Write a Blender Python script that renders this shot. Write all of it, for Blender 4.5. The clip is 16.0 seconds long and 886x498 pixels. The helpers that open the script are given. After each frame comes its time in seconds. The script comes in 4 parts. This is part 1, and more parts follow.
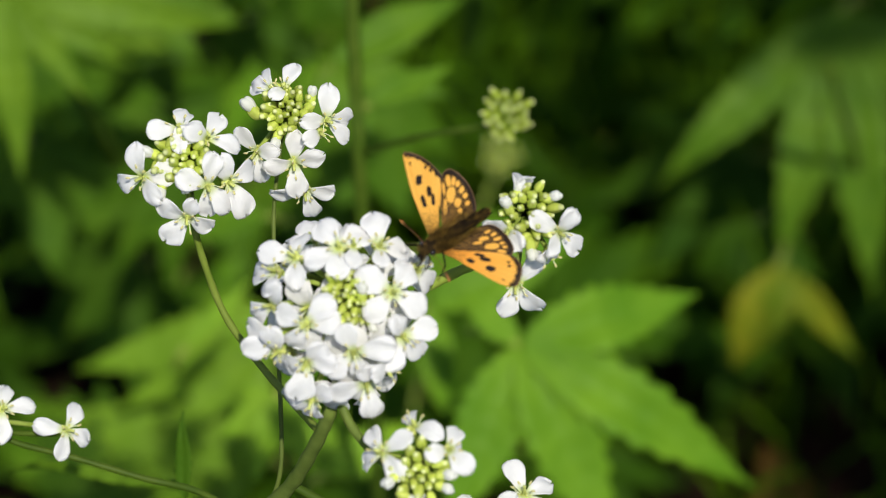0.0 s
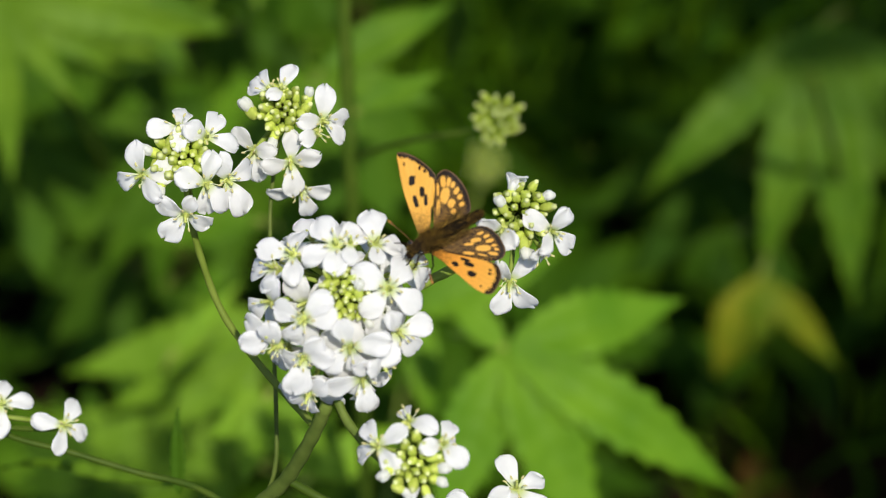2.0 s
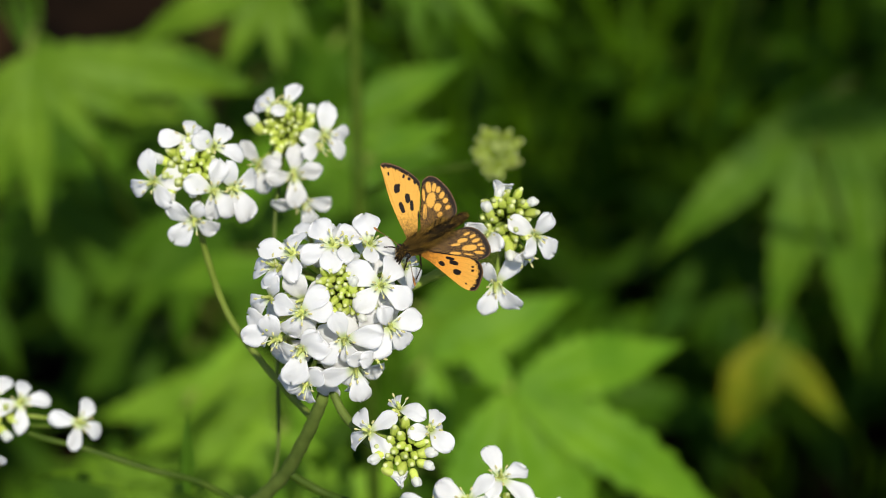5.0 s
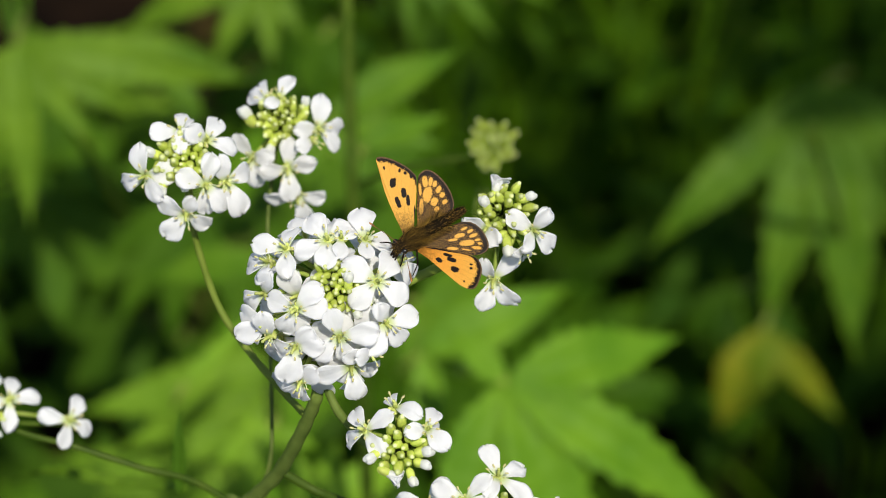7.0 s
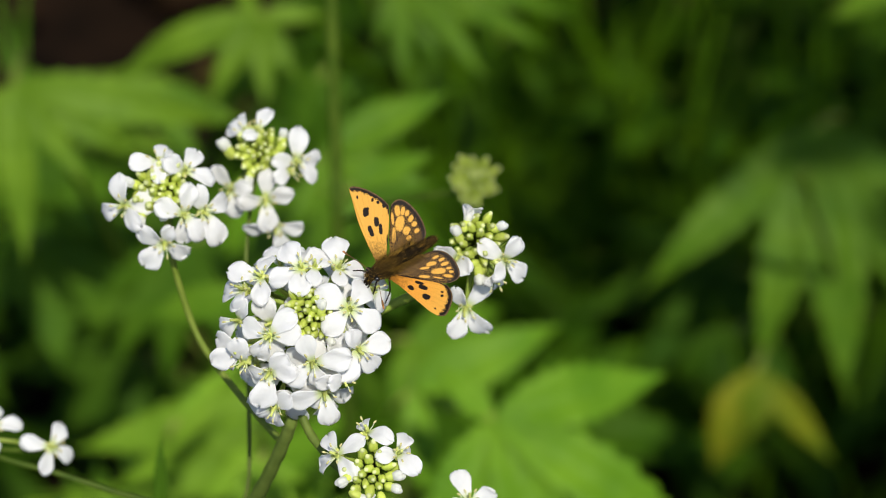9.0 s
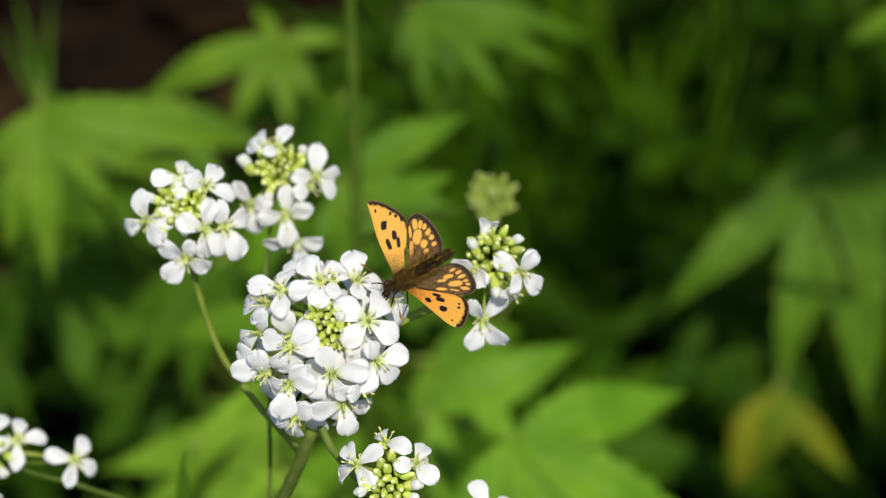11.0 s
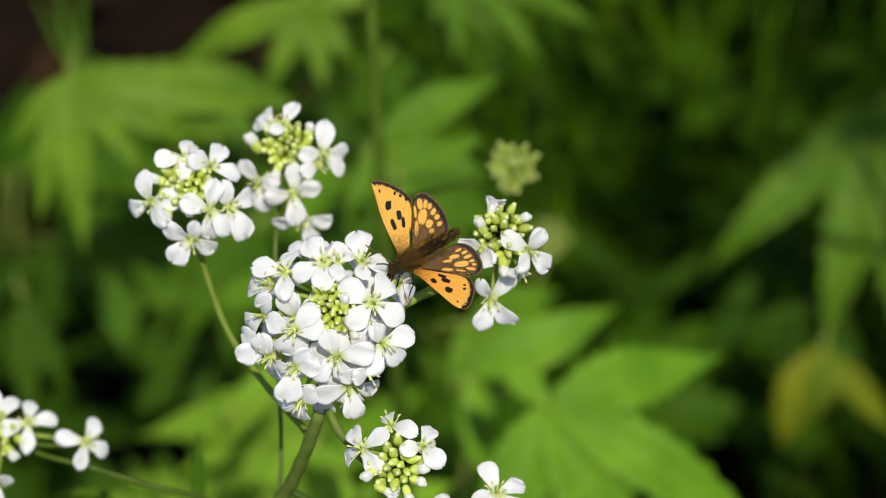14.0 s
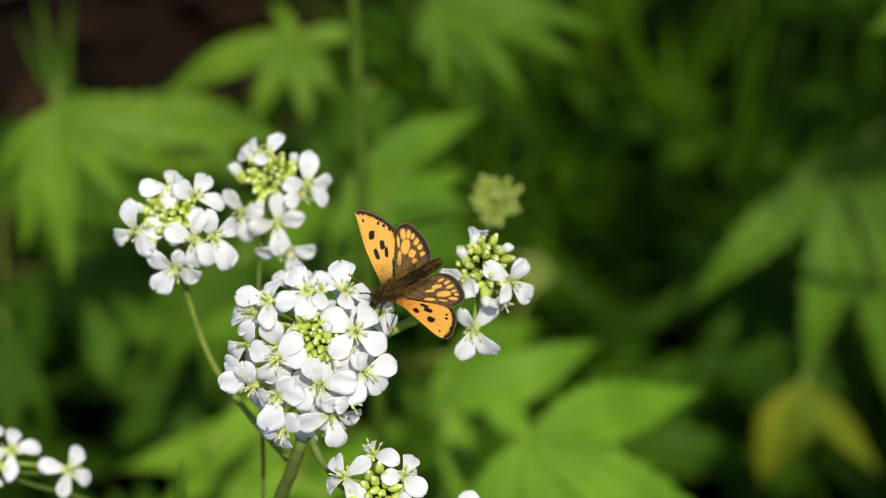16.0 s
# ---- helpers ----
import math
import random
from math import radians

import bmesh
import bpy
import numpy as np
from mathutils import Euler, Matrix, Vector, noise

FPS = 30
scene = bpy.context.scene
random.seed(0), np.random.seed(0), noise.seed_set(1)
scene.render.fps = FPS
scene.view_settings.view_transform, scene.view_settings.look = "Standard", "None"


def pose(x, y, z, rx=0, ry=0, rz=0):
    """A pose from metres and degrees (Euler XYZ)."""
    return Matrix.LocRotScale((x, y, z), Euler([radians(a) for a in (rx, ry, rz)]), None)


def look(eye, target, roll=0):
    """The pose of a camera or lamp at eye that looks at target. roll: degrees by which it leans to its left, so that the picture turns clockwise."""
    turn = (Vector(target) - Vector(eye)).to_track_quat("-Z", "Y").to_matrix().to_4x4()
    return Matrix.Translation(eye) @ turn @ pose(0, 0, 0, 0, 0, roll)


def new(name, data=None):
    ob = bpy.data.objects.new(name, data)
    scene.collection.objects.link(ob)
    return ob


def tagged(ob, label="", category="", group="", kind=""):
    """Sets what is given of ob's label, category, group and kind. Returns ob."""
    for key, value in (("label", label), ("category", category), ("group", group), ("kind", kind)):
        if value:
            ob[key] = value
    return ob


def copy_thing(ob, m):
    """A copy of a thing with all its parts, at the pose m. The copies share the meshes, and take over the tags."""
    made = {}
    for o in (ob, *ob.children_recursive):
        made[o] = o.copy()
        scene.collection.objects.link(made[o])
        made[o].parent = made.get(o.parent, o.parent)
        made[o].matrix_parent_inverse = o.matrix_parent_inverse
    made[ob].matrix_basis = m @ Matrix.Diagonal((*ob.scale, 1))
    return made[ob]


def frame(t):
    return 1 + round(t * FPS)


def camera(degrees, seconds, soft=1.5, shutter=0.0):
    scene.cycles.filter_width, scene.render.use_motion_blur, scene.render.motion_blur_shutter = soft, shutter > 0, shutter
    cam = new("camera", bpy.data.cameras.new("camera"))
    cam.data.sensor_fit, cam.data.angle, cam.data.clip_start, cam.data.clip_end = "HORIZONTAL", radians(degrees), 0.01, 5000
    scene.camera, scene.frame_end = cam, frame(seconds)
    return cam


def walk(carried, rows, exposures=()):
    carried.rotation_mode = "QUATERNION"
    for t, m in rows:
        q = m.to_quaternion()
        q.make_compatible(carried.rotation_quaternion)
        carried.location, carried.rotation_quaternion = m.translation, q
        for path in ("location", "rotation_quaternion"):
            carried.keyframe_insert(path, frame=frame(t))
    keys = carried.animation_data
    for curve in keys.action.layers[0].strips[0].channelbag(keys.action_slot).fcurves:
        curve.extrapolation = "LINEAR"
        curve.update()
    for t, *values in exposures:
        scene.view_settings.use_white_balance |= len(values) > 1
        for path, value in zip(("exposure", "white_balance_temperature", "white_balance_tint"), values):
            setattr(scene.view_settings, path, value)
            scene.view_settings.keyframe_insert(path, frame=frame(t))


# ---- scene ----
# A white-flowered woodland herb with a chequered skipper on it, in a sunlit bed of palmate leaves.
cam = camera(20, 16.0, soft=1.0)
cam.data.dof.use_dof = True
cam.data.dof.focus_distance = 0.4095
cam.data.dof.aperture_fstop = 14.8
walk(cam, [
    (0, pose(-0.00376, -0.23880, 0.91243, 37.473, 0.341, -0.633)),
    (0.5, pose(-0.00608, -0.24347, 0.91115, 37.574, -0.305, -0.973)),
    (1, pose(-0.00677, -0.24129, 0.91393, 37.236, -0.314, -0.681)),
    (1.5, pose(-0.00952, -0.24450, 0.91158, 37.491, -0.529, -0.781)),
    (2, pose(-0.00652, -0.24500, 0.91604, 37.823, -0.242, -0.711)),
    (2.5, pose(-0.00211, -0.25917, 0.91887, 38.719, 0.254, -0.600)),
    (3, pose(0.00121, -0.26352, 0.92254, 39.001, 0.542, -0.233)),
    (3.5, pose(-0.00114, -0.27384, 0.92583, 39.815, 0.557, -0.057)),
    (4, pose(0.00227, -0.27818, 0.92633, 40.084, 0.198, -0.032)),
    (4.5, pose(0.00190, -0.27737, 0.92693, 40.302, 0.200, 0.202)),
    (7, pose(0.00002, -0.26999, 0.92172, 39.996, -0.001, -0.000)),
    (7.5, pose(0.00652, -0.27050, 0.92113, 39.979, 0.357, 0.206)),
    (8, pose(0.00515, -0.27280, 0.92390, 40.600, 0.251, 0.411)),
    (8.5, pose(0.00177, -0.27729, 0.92485, 40.855, -0.119, 0.153)),
    (9, pose(0.00692, -0.27795, 0.92532, 41.158, 0.141, 0.304)),
    (9.5, pose(0.00216, -0.28296, 0.92440, 41.722, 0.456, 0.453)),
    (10, pose(0.00600, -0.28125, 0.92704, 41.487, 0.403, 0.540)),
    (10.2, pose(0.00484, -0.28445, 0.92705, 41.975, 0.266, 0.562)),
    (12.3, pose(0.01777, -0.28379, 0.93045, 41.601, 1.835, 0.538)),
    (12.5, pose(0.01817, -0.28191, 0.93034, 41.632, 1.822, 0.770)),
    (13, pose(0.01608, -0.27757, 0.92722, 41.201, 2.116, 0.687)),
    (13.5, pose(0.02136, -0.27772, 0.92557, 40.699, 2.468, 0.319)),
    (14, pose(0.01885, -0.27546, 0.92702, 40.587, 2.310, 1.089)),
    (14.5, pose(0.02069, -0.28155, 0.92714, 41.149, 2.211, 1.292)),
    (15, pose(0.01985, -0.28034, 0.92822, 41.198, 1.705, 0.589)),
    (15.5, pose(0.02156, -0.27838, 0.92864, 41.199, 1.882, 0.707)),
    (16, pose(0.01895, -0.27845, 0.92837, 41.457, 1.806, 1.060)),
])

# ---- light ----
SUN = Vector((0.15, -0.42, 0.89)).normalized()
world = bpy.data.worlds.new("sky")
scene.world = world
world.use_nodes = True
wn = world.node_tree.nodes
sky = wn.new("ShaderNodeTexSky")
sky.sky_type, sky.sun_disc = "NISHITA", False
sky.sun_elevation, sky.sun_rotation = math.asin(SUN.z), math.atan2(SUN.x, SUN.y)
wn["Background"].inputs["Strength"].default_value = 0.10
world.node_tree.links.new(sky.outputs[0], wn["Background"].inputs["Color"])
sun = new("sun", bpy.data.lights.new("sun", "SUN"))
sun.data.energy, sun.data.angle, sun.data.color = 3.7, radians(0.9), (1.0, 0.95, 0.84)
sun.matrix_basis = look(SUN * 3, (0, 0, 0))
scene.view_settings.exposure = 0.14

# ---- the working plane: h to the side, v up the tilted plane, d away from the viewer, in mm ----
TILT = radians(50)
RIGHT = Vector((1, 0, 0))
RISE = Vector((0, math.sin(TILT), math.cos(TILT)))
AWAY = Vector((0, math.cos(TILT), -math.sin(TILT)))
ORIGIN = Vector((0, 0, 0.6))


def spot(h, v, d):
    return ORIGIN + (RIGHT * h + RISE * v + AWAY * d) * 0.001


def way(h, v, d):
    return RIGHT * h + RISE * v + AWAY * d


# ---- materials ----
def material(name):
    m = bpy.data.materials.new(name)
    m.use_nodes = True
    n = m.node_tree.nodes
    return m, n, m.node_tree.links, n["Principled BSDF"]


def noise_ramp(n, l, scale, stops, detail=3.0, coords="Object"):
    tc, nz, rp = n.new("ShaderNodeTexCoord"), n.new("ShaderNodeTexNoise"), n.new("ShaderNodeValToRGB")
    nz.inputs["Scale"].default_value, nz.inputs["Detail"].default_value = scale, detail
    l.new(tc.outputs[coords], nz.inputs["Vector"])
    l.new(nz.outputs["Fac"], rp.inputs["Fac"])
    rp.color_ramp.elements[0].position, rp.color_ramp.elements[0].color = stops[0][0], (*stops[0][1], 1)
    rp.color_ramp.elements[1].position, rp.color_ramp.elements[1].color = stops[-1][0], (*stops[-1][1], 1)
    for p, c in stops[1:-1]:
        rp.color_ramp.elements.new(p).color = (*c, 1)
    return rp.outputs["Color"], nz.outputs["Fac"]


def thin(m, n, l, b, colour, share, tint=(1, 1, 1)):
    """Lets part of the light through a petal or leaf."""
    tr, mx = n.new("ShaderNodeBsdfTranslucent"), n.new("ShaderNodeMixShader")
    mul = n.new("ShaderNodeMix")
    mul.data_type, mul.blend_type = "RGBA", "MULTIPLY"
    mul.inputs[0].default_value = 1.0
    l.new(colour, mul.inputs[6])
    mul.inputs[7].default_value = (*tint, 1)
    l.new(mul.outputs[2], tr.inputs["Color"])
    mx.inputs[0].default_value = share
    l.new(b.outputs[0], mx.inputs[1])
    l.new(tr.outputs[0], mx.inputs[2])
    l.new(mx.outputs[0], n["Material Output"].inputs["Surface"])


def bump(n, l, b, height, strength, distance):
    bp = n.new("ShaderNodeBump")
    bp.inputs["Strength"].default_value, bp.inputs["Distance"].default_value = strength, distance
    l.new(height, bp.inputs["Height"])
    l.new(bp.outputs[0], b.inputs["Normal"])


def petal_material(name, claw):
    m, n, l, b = material(name)
    col, _ = noise_ramp(n, l, 700, [(0.3, (0.90, 0.90, 0.90)), (0.7, (0.95, 0.95, 0.945))])
    tc, mp, wv = n.new("ShaderNodeTexCoord"), n.new("ShaderNodeMapping"), n.new("ShaderNodeTexNoise")
    mp.inputs["Scale"].default_value = (120, 2600, 120)
    wv.inputs["Scale"].default_value = 1.0
    l.new(tc.outputs["Object"], mp.inputs[0])
    l.new(mp.outputs[0], wv.inputs["Vector"])
    # the claw of an open petal is tinged yellow-green
    sx, mr, mx = n.new("ShaderNodeSeparateXYZ"), n.new("ShaderNodeMapRange"), n.new("ShaderNodeMix")
    mr.inputs["From Min"].default_value, mr.inputs["From Max"].default_value = 0.0003, 0.0021
    mr.interpolation_type = "SMOOTHSTEP"
    mx.data_type = "RGBA"
    l.new(tc.outputs["Object"], sx.inputs[0])
    l.new(sx.outputs["X"], mr.inputs["Value"])
    l.new(mr.outputs[0], mx.inputs[0])
    mx.inputs[6].default_value = claw
    l.new(col, mx.inputs[7])
    col = mx.outputs[2]
    l.new(col, b.inputs["Base Color"])
    b.inputs["Roughness"].default_value = 0.55
    b.inputs["Specular IOR Level"].default_value = 0.3
    bump(n, l, b, wv.outputs["Fac"], 0.3, 0.00022)
    thin(m, n, l, b, col, 0.45, (1.0, 0.985, 0.98))
    return m


def green_material(name, low, high, scale, share, rough=0.5, tint=(1.0, 1.0, 0.45), vary=0.25, gloss=0.12):
    m, n, l, b = material(name)
    col, fac = noise_ramp(n, l, scale, [(0.3, low), (0.7, high)])
    hs, oi, mr = n.new("ShaderNodeHueSaturation"), n.new("ShaderNodeObjectInfo"), n.new("ShaderNodeMapRange")
    mr.inputs["To Min"].default_value, mr.inputs["To Max"].default_value = 1 - vary, 1 + vary
    l.new(oi.outputs["Random"], mr.inputs["Value"])
    l.new(mr.outputs[0], hs.inputs["Value"])
    l.new(col, hs.inputs["Color"])
    l.new(hs.outputs[0], b.inputs["Base Color"])
    b.inputs["Roughness"].default_value = rough
    b.inputs["Specular IOR Level"].default_value = gloss
    bump(n, l, b, fac, 0.3, 0.0004)
    if share:
        thin(m, n, l, b, hs.outputs[0], share, tint)
    return m


def plain_material(name, low, high, scale, rough=0.6, gloss=0.5):
    m, n, l, b = material(name)
    col, fac = noise_ramp(n, l, scale, [(0.3, low), (0.7, high)])
    l.new(col, b.inputs["Base Color"])
    b.inputs["Roughness"].default_value = rough
    b.inputs["Specular IOR Level"].default_value = gloss
    bump(n, l, b, fac, 0.3, 0.0002)
    return m


def wing_material():
    m, n, l, b = material("wing_scales")
    at = n.new("ShaderNodeVertexColor")
    at.layer_name = "scales"
    tc, nz, mx = n.new("ShaderNodeTexCoord"), n.new("ShaderNodeTexNoise"), n.new("ShaderNodeMix")
    nz.inputs["Scale"].default_value, nz.inputs["Detail"].default_value = 6000, 2
    l.new(tc.outputs["Object"], nz.inputs["Vector"])
    mr = n.new("ShaderNodeMapRange")
    mr.inputs["From Min"].default_value, mr.inputs["From Max"].default_value = 0.25, 0.75
    mr.inputs["To Min"].default_value, mr.inputs["To Max"].default_value = 0.86, 1.1
    l.new(nz.outputs["Fac"], mr.inputs["Value"])
    mx.data_type, mx.blend_type = "RGBA", "MULTIPLY"
    mx.inputs[0].default_value = 1.0
    l.new(at.outputs["Color"], mx.inputs[6])
    l.new(mr.outputs[0], mx.inputs[7])
    l.new(mx.outputs[2], b.inputs["Base Color"])
    b.inputs["Roughness"].default_value = 0.6
    b.inputs["Specular IOR Level"].default_value = 0.2
    bump(n, l, b, nz.outputs["Fac"], 0.3, 0.00005)
    thin(m, n, l, b, mx.outputs[2], 0.15)
    return m


PETAL = petal_material("petal_white", (0.66, 0.76, 0.26, 1))
BUD_WHITE = petal_material("bud_white", (0.90, 0.91, 0.86, 1))
BUD = green_material("bud_green", (0.54, 0.65, 0.10), (0.73, 0.79, 0.19), 900, 0.2, vary=0.15)
DISC = green_material("flower_disc", (0.44, 0.50, 0.10), (0.60, 0.63, 0.22), 1200, 0.1)
TIP = green_material("bud_tip", (0.63, 0.71, 0.25), (0.75, 0.79, 0.38), 900, 0.1)
BUD_CLOSED = green_material("closed_bud_green", (0.38, 0.50, 0.055), (0.54, 0.64, 0.11), 900, 0.2, vary=0.15)
TIP_PALE = green_material("pale_bud_tip", (0.62, 0.69, 0.22), (0.74, 0.79, 0.36), 900, 0.1)
STEM = green_material("stem_green", (0.145, 0.205, 0.024), (0.215, 0.275, 0.045), 250, 0.0)
ANTHER = plain_material("anther_yellow", (0.50, 0.46, 0.16), (0.68, 0.62, 0.30), 3000)
FILAMENT = plain_material("filament_pale", (0.66, 0.73, 0.40), (0.80, 0.83, 0.58), 2000)
PEDICEL = green_material("pedicel_green", (0.26, 0.36, 0.05), (0.38, 0.48, 0.10), 400, 0.1)
STEM_MAIN = green_material("main_stem_green", (0.10, 0.145, 0.024), (0.155, 0.205, 0.040), 300, 0.0)
# Darker stem green: shade on the low and rear stalks is in the colour.
STEM_SHADED = green_material("stem_shaded_green", (0.042, 0.082, 0.006), (0.078, 0.122, 0.012), 200, 0.0)
LEAF = green_material("leaf_green", (0.087, 0.208, 0.008), (0.157, 0.305, 0.016), 60, 0.36, 0.5, gloss=0.13)
# Lightened copy of the leaf green: sunlight on some leaves, held in the colour.
LEAF_LIT = green_material("lit_leaf_green", (0.13, 0.26, 0.012), (0.21, 0.37, 0.022), 60, 0.34, 0.5, gloss=0.13)
# Dimmer copy of the leaf green: gloom among the rear leaves, coloured in.
LEAF_DIM = green_material("leaf_dim_green", (0.047, 0.122, 0.005), (0.084, 0.178, 0.008), 40, 0.4, 0.6)
# Darkest leaf green: the shade over the side growth is put into the colour.
LEAF_SHADED = green_material("leaf_shaded", (0.028, 0.085, 0.002), (0.06, 0.135, 0.004), 30, 0.45, 0.6)
LEAF_YELLOW = green_material("leaf_yellowing", (0.075, 0.165, 0.006), (0.275, 0.255, 0.012), 42, 0.4)
GRASS = green_material("grass_green", (0.042, 0.115, 0.002), (0.09, 0.18, 0.004), 20, 0.4, gloss=0.05)
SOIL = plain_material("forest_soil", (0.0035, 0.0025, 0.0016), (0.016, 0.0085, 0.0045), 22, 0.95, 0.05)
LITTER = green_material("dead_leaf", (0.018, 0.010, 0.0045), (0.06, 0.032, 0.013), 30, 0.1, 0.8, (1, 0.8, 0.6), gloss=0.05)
STRAW = green_material("dry_straw", (0.06, 0.034, 0.014), (0.13, 0.075, 0.032), 40, 0.05, 0.8, (1, 0.8, 0.6), gloss=0.05)
RUST = green_material("rusty_leaf", (0.09, 0.05, 0.010), (0.20, 0.115, 0.02), 60, 0.2, 0.7, (1, 0.8, 0.6), gloss=0.1)
WING = wing_material()
FUR = plain_material("dark_fur", (0.005, 0.0035, 0.002), (0.018, 0.010, 0.004), 2500, 0.8, 0.1)
HAIR = plain_material("golden_hair", (0.15, 0.085, 0.008), (0.42, 0.24, 0.022), 1500, 0.5, 0.4)
BLACK = plain_material("eye_black", (0.008, 0.007, 0.006), (0.02, 0.016, 0.012), 900, 0.2)
ORANGE = plain_material("antenna_orange", (0.32, 0.12, 0.02), (0.5, 0.2, 0.03), 1500, 0.5)
ANTENNA = plain_material("antenna_brown", (0.07, 0.03, 0.008), (0.26, 0.11, 0.02), 900, 0.5)

# ---- mesh helpers ----
PLACE = {}


def place(ob, m, parent=None):
    """Sets a pose in the world for a thing or a part."""
    PLACE[ob] = m
    if parent:
        ob.parent = parent
        ob.matrix_basis = PLACE[parent].inverted() @ m
    else:
        ob.matrix_basis = m
    return ob


def mesh_of(name, bm, *mats):
    me = bpy.data.meshes.new(name)
    bm.to_mesh(me)
    bm.free()
    for mt in mats:
        me.materials.append(mt)
    for p in me.polygons:
        p.use_smooth = True
    return me


def part(name, me, m, parent, label=""):
    ob = place(new(name, me), m, parent)
    return tagged(ob, label) if label else ob


def thing(name, m, label, category, group="", me=None):
    return tagged(place(new(name, me), m), label, category, group)


def frame_of(x, n, o=(0, 0, 0)):
    """A pose at o with its x axis along x and its z axis near n."""
    x = Vector(x).normalized()
    y = Vector(n).cross(x).normalized()
    z = x.cross(y)
    return Matrix.Translation(o) @ Matrix((x, y, z)).transposed().to_4x4()


def tube(bm, pts, radii, sides=8, mat=0):
    """A round rod along a run of points."""
    pts = [Vector(p) for p in pts]
    rings, side = [], None
    for i, p in enumerate(pts):
        t = (pts[min(i + 1, len(pts) - 1)] - pts[max(i - 1, 0)]).normalized()
        if side is None:
            side = t.orthogonal().normalized()
        side = (side - t * side.dot(t)).normalized()
        other = t.cross(side)
        r = radii[i] if isinstance(radii, (list, tuple)) else radii
        rings.append([bm.verts.new(p + (side * math.cos(a) + other * math.sin(a)) * r)
                      for a in (2 * math.pi * k / sides for k in range(sides))])
    for a, b in zip(rings, rings[1:]):
        for k in range(sides):
            bm.faces.new((a[k], a[(k + 1) % sides], b[(k + 1) % sides], b[k])).material_index = mat
    bm.faces.new(rings[0][::-1]).material_index = mat
    bm.faces.new(rings[-1]).material_index = mat


def smooth_run(pts, steps=8):
    """Points of a smooth line through the given ones."""
    p = [Vector(q) for q in pts]
    p = [p[0] * 2 - p[1]] + p + [p[-1] * 2 - p[-2]]
    run = []
    for i in range(1, len(p) - 2):
        a, b, c, d = p[i - 1:i + 3]
        for k in range(steps):
            s = k / steps
            run.append(0.5 * (2 * b + (c - a) * s + (2 * a - 5 * b + 4 * c - d) * s * s + (3 * b - a - 3 * c + d) * s ** 3))
    return run + [p[-2]]


def blob(bm, centre, axis, radii, segs=10, rings=7, mat=0):
    """An ellipsoid; radii along the axis and across it."""
    q = Vector(axis).to_track_quat("Z", "Y").to_matrix().to_4x4()
    m = Matrix.Translation(centre) @ q @ Matrix.Diagonal((radii[1], radii[1], radii[0], 1))
    made = bmesh.ops.create_uvsphere(bm, u_segments=segs, v_segments=rings, radius=1, matrix=m)
    for v in made["verts"]:
        for f in v.link_faces:
            f.material_index = mat
    return made["verts"]


def shell(bm, grid, thick, mat=0):
    """A thin closed sheet from a grid of points, of a true thickness."""
    rows, cols = len(grid), len(grid[0])
    def normal(i, j):
        a = grid[min(i + 1, rows - 1)][j] - grid[max(i - 1, 0)][j]
        b = grid[i][min(j + 1, cols - 1)] - grid[i][max(j - 1, 0)]
        n = a.cross(b)
        return n.normalized() if n.length > 1e-12 else Vector((0, 0, 1))
    top = [[bm.verts.new(grid[i][j] + normal(i, j) * thick / 2) for j in range(cols)] for i in range(rows)]
    low = [[bm.verts.new(grid[i][j] - normal(i, j) * thick / 2) for j in range(cols)] for i in range(rows)]
    quads = []
    for i in range(rows - 1):
        for j in range(cols - 1):
            quads.append((top[i][j], top[i + 1][j], top[i + 1][j + 1], top[i][j + 1]))
            quads.append((low[i][j], low[i][j + 1], low[i + 1][j + 1], low[i + 1][j]))
    for i in range(rows - 1):
        quads.append((top[i][0], low[i][0], low[i + 1][0], top[i + 1][0]))
        quads.append((top[i][-1], top[i + 1][-1], low[i + 1][-1], low[i][-1]))
    for j in range(cols - 1):
        quads.append((top[0][j], top[0][j + 1], low[0][j + 1], low[0][j]))
        quads.append((top[-1][j], low[-1][j], low[-1][j + 1], top[-1][j + 1]))
    for q in quads:
        bm.faces.new(q).material_index = mat


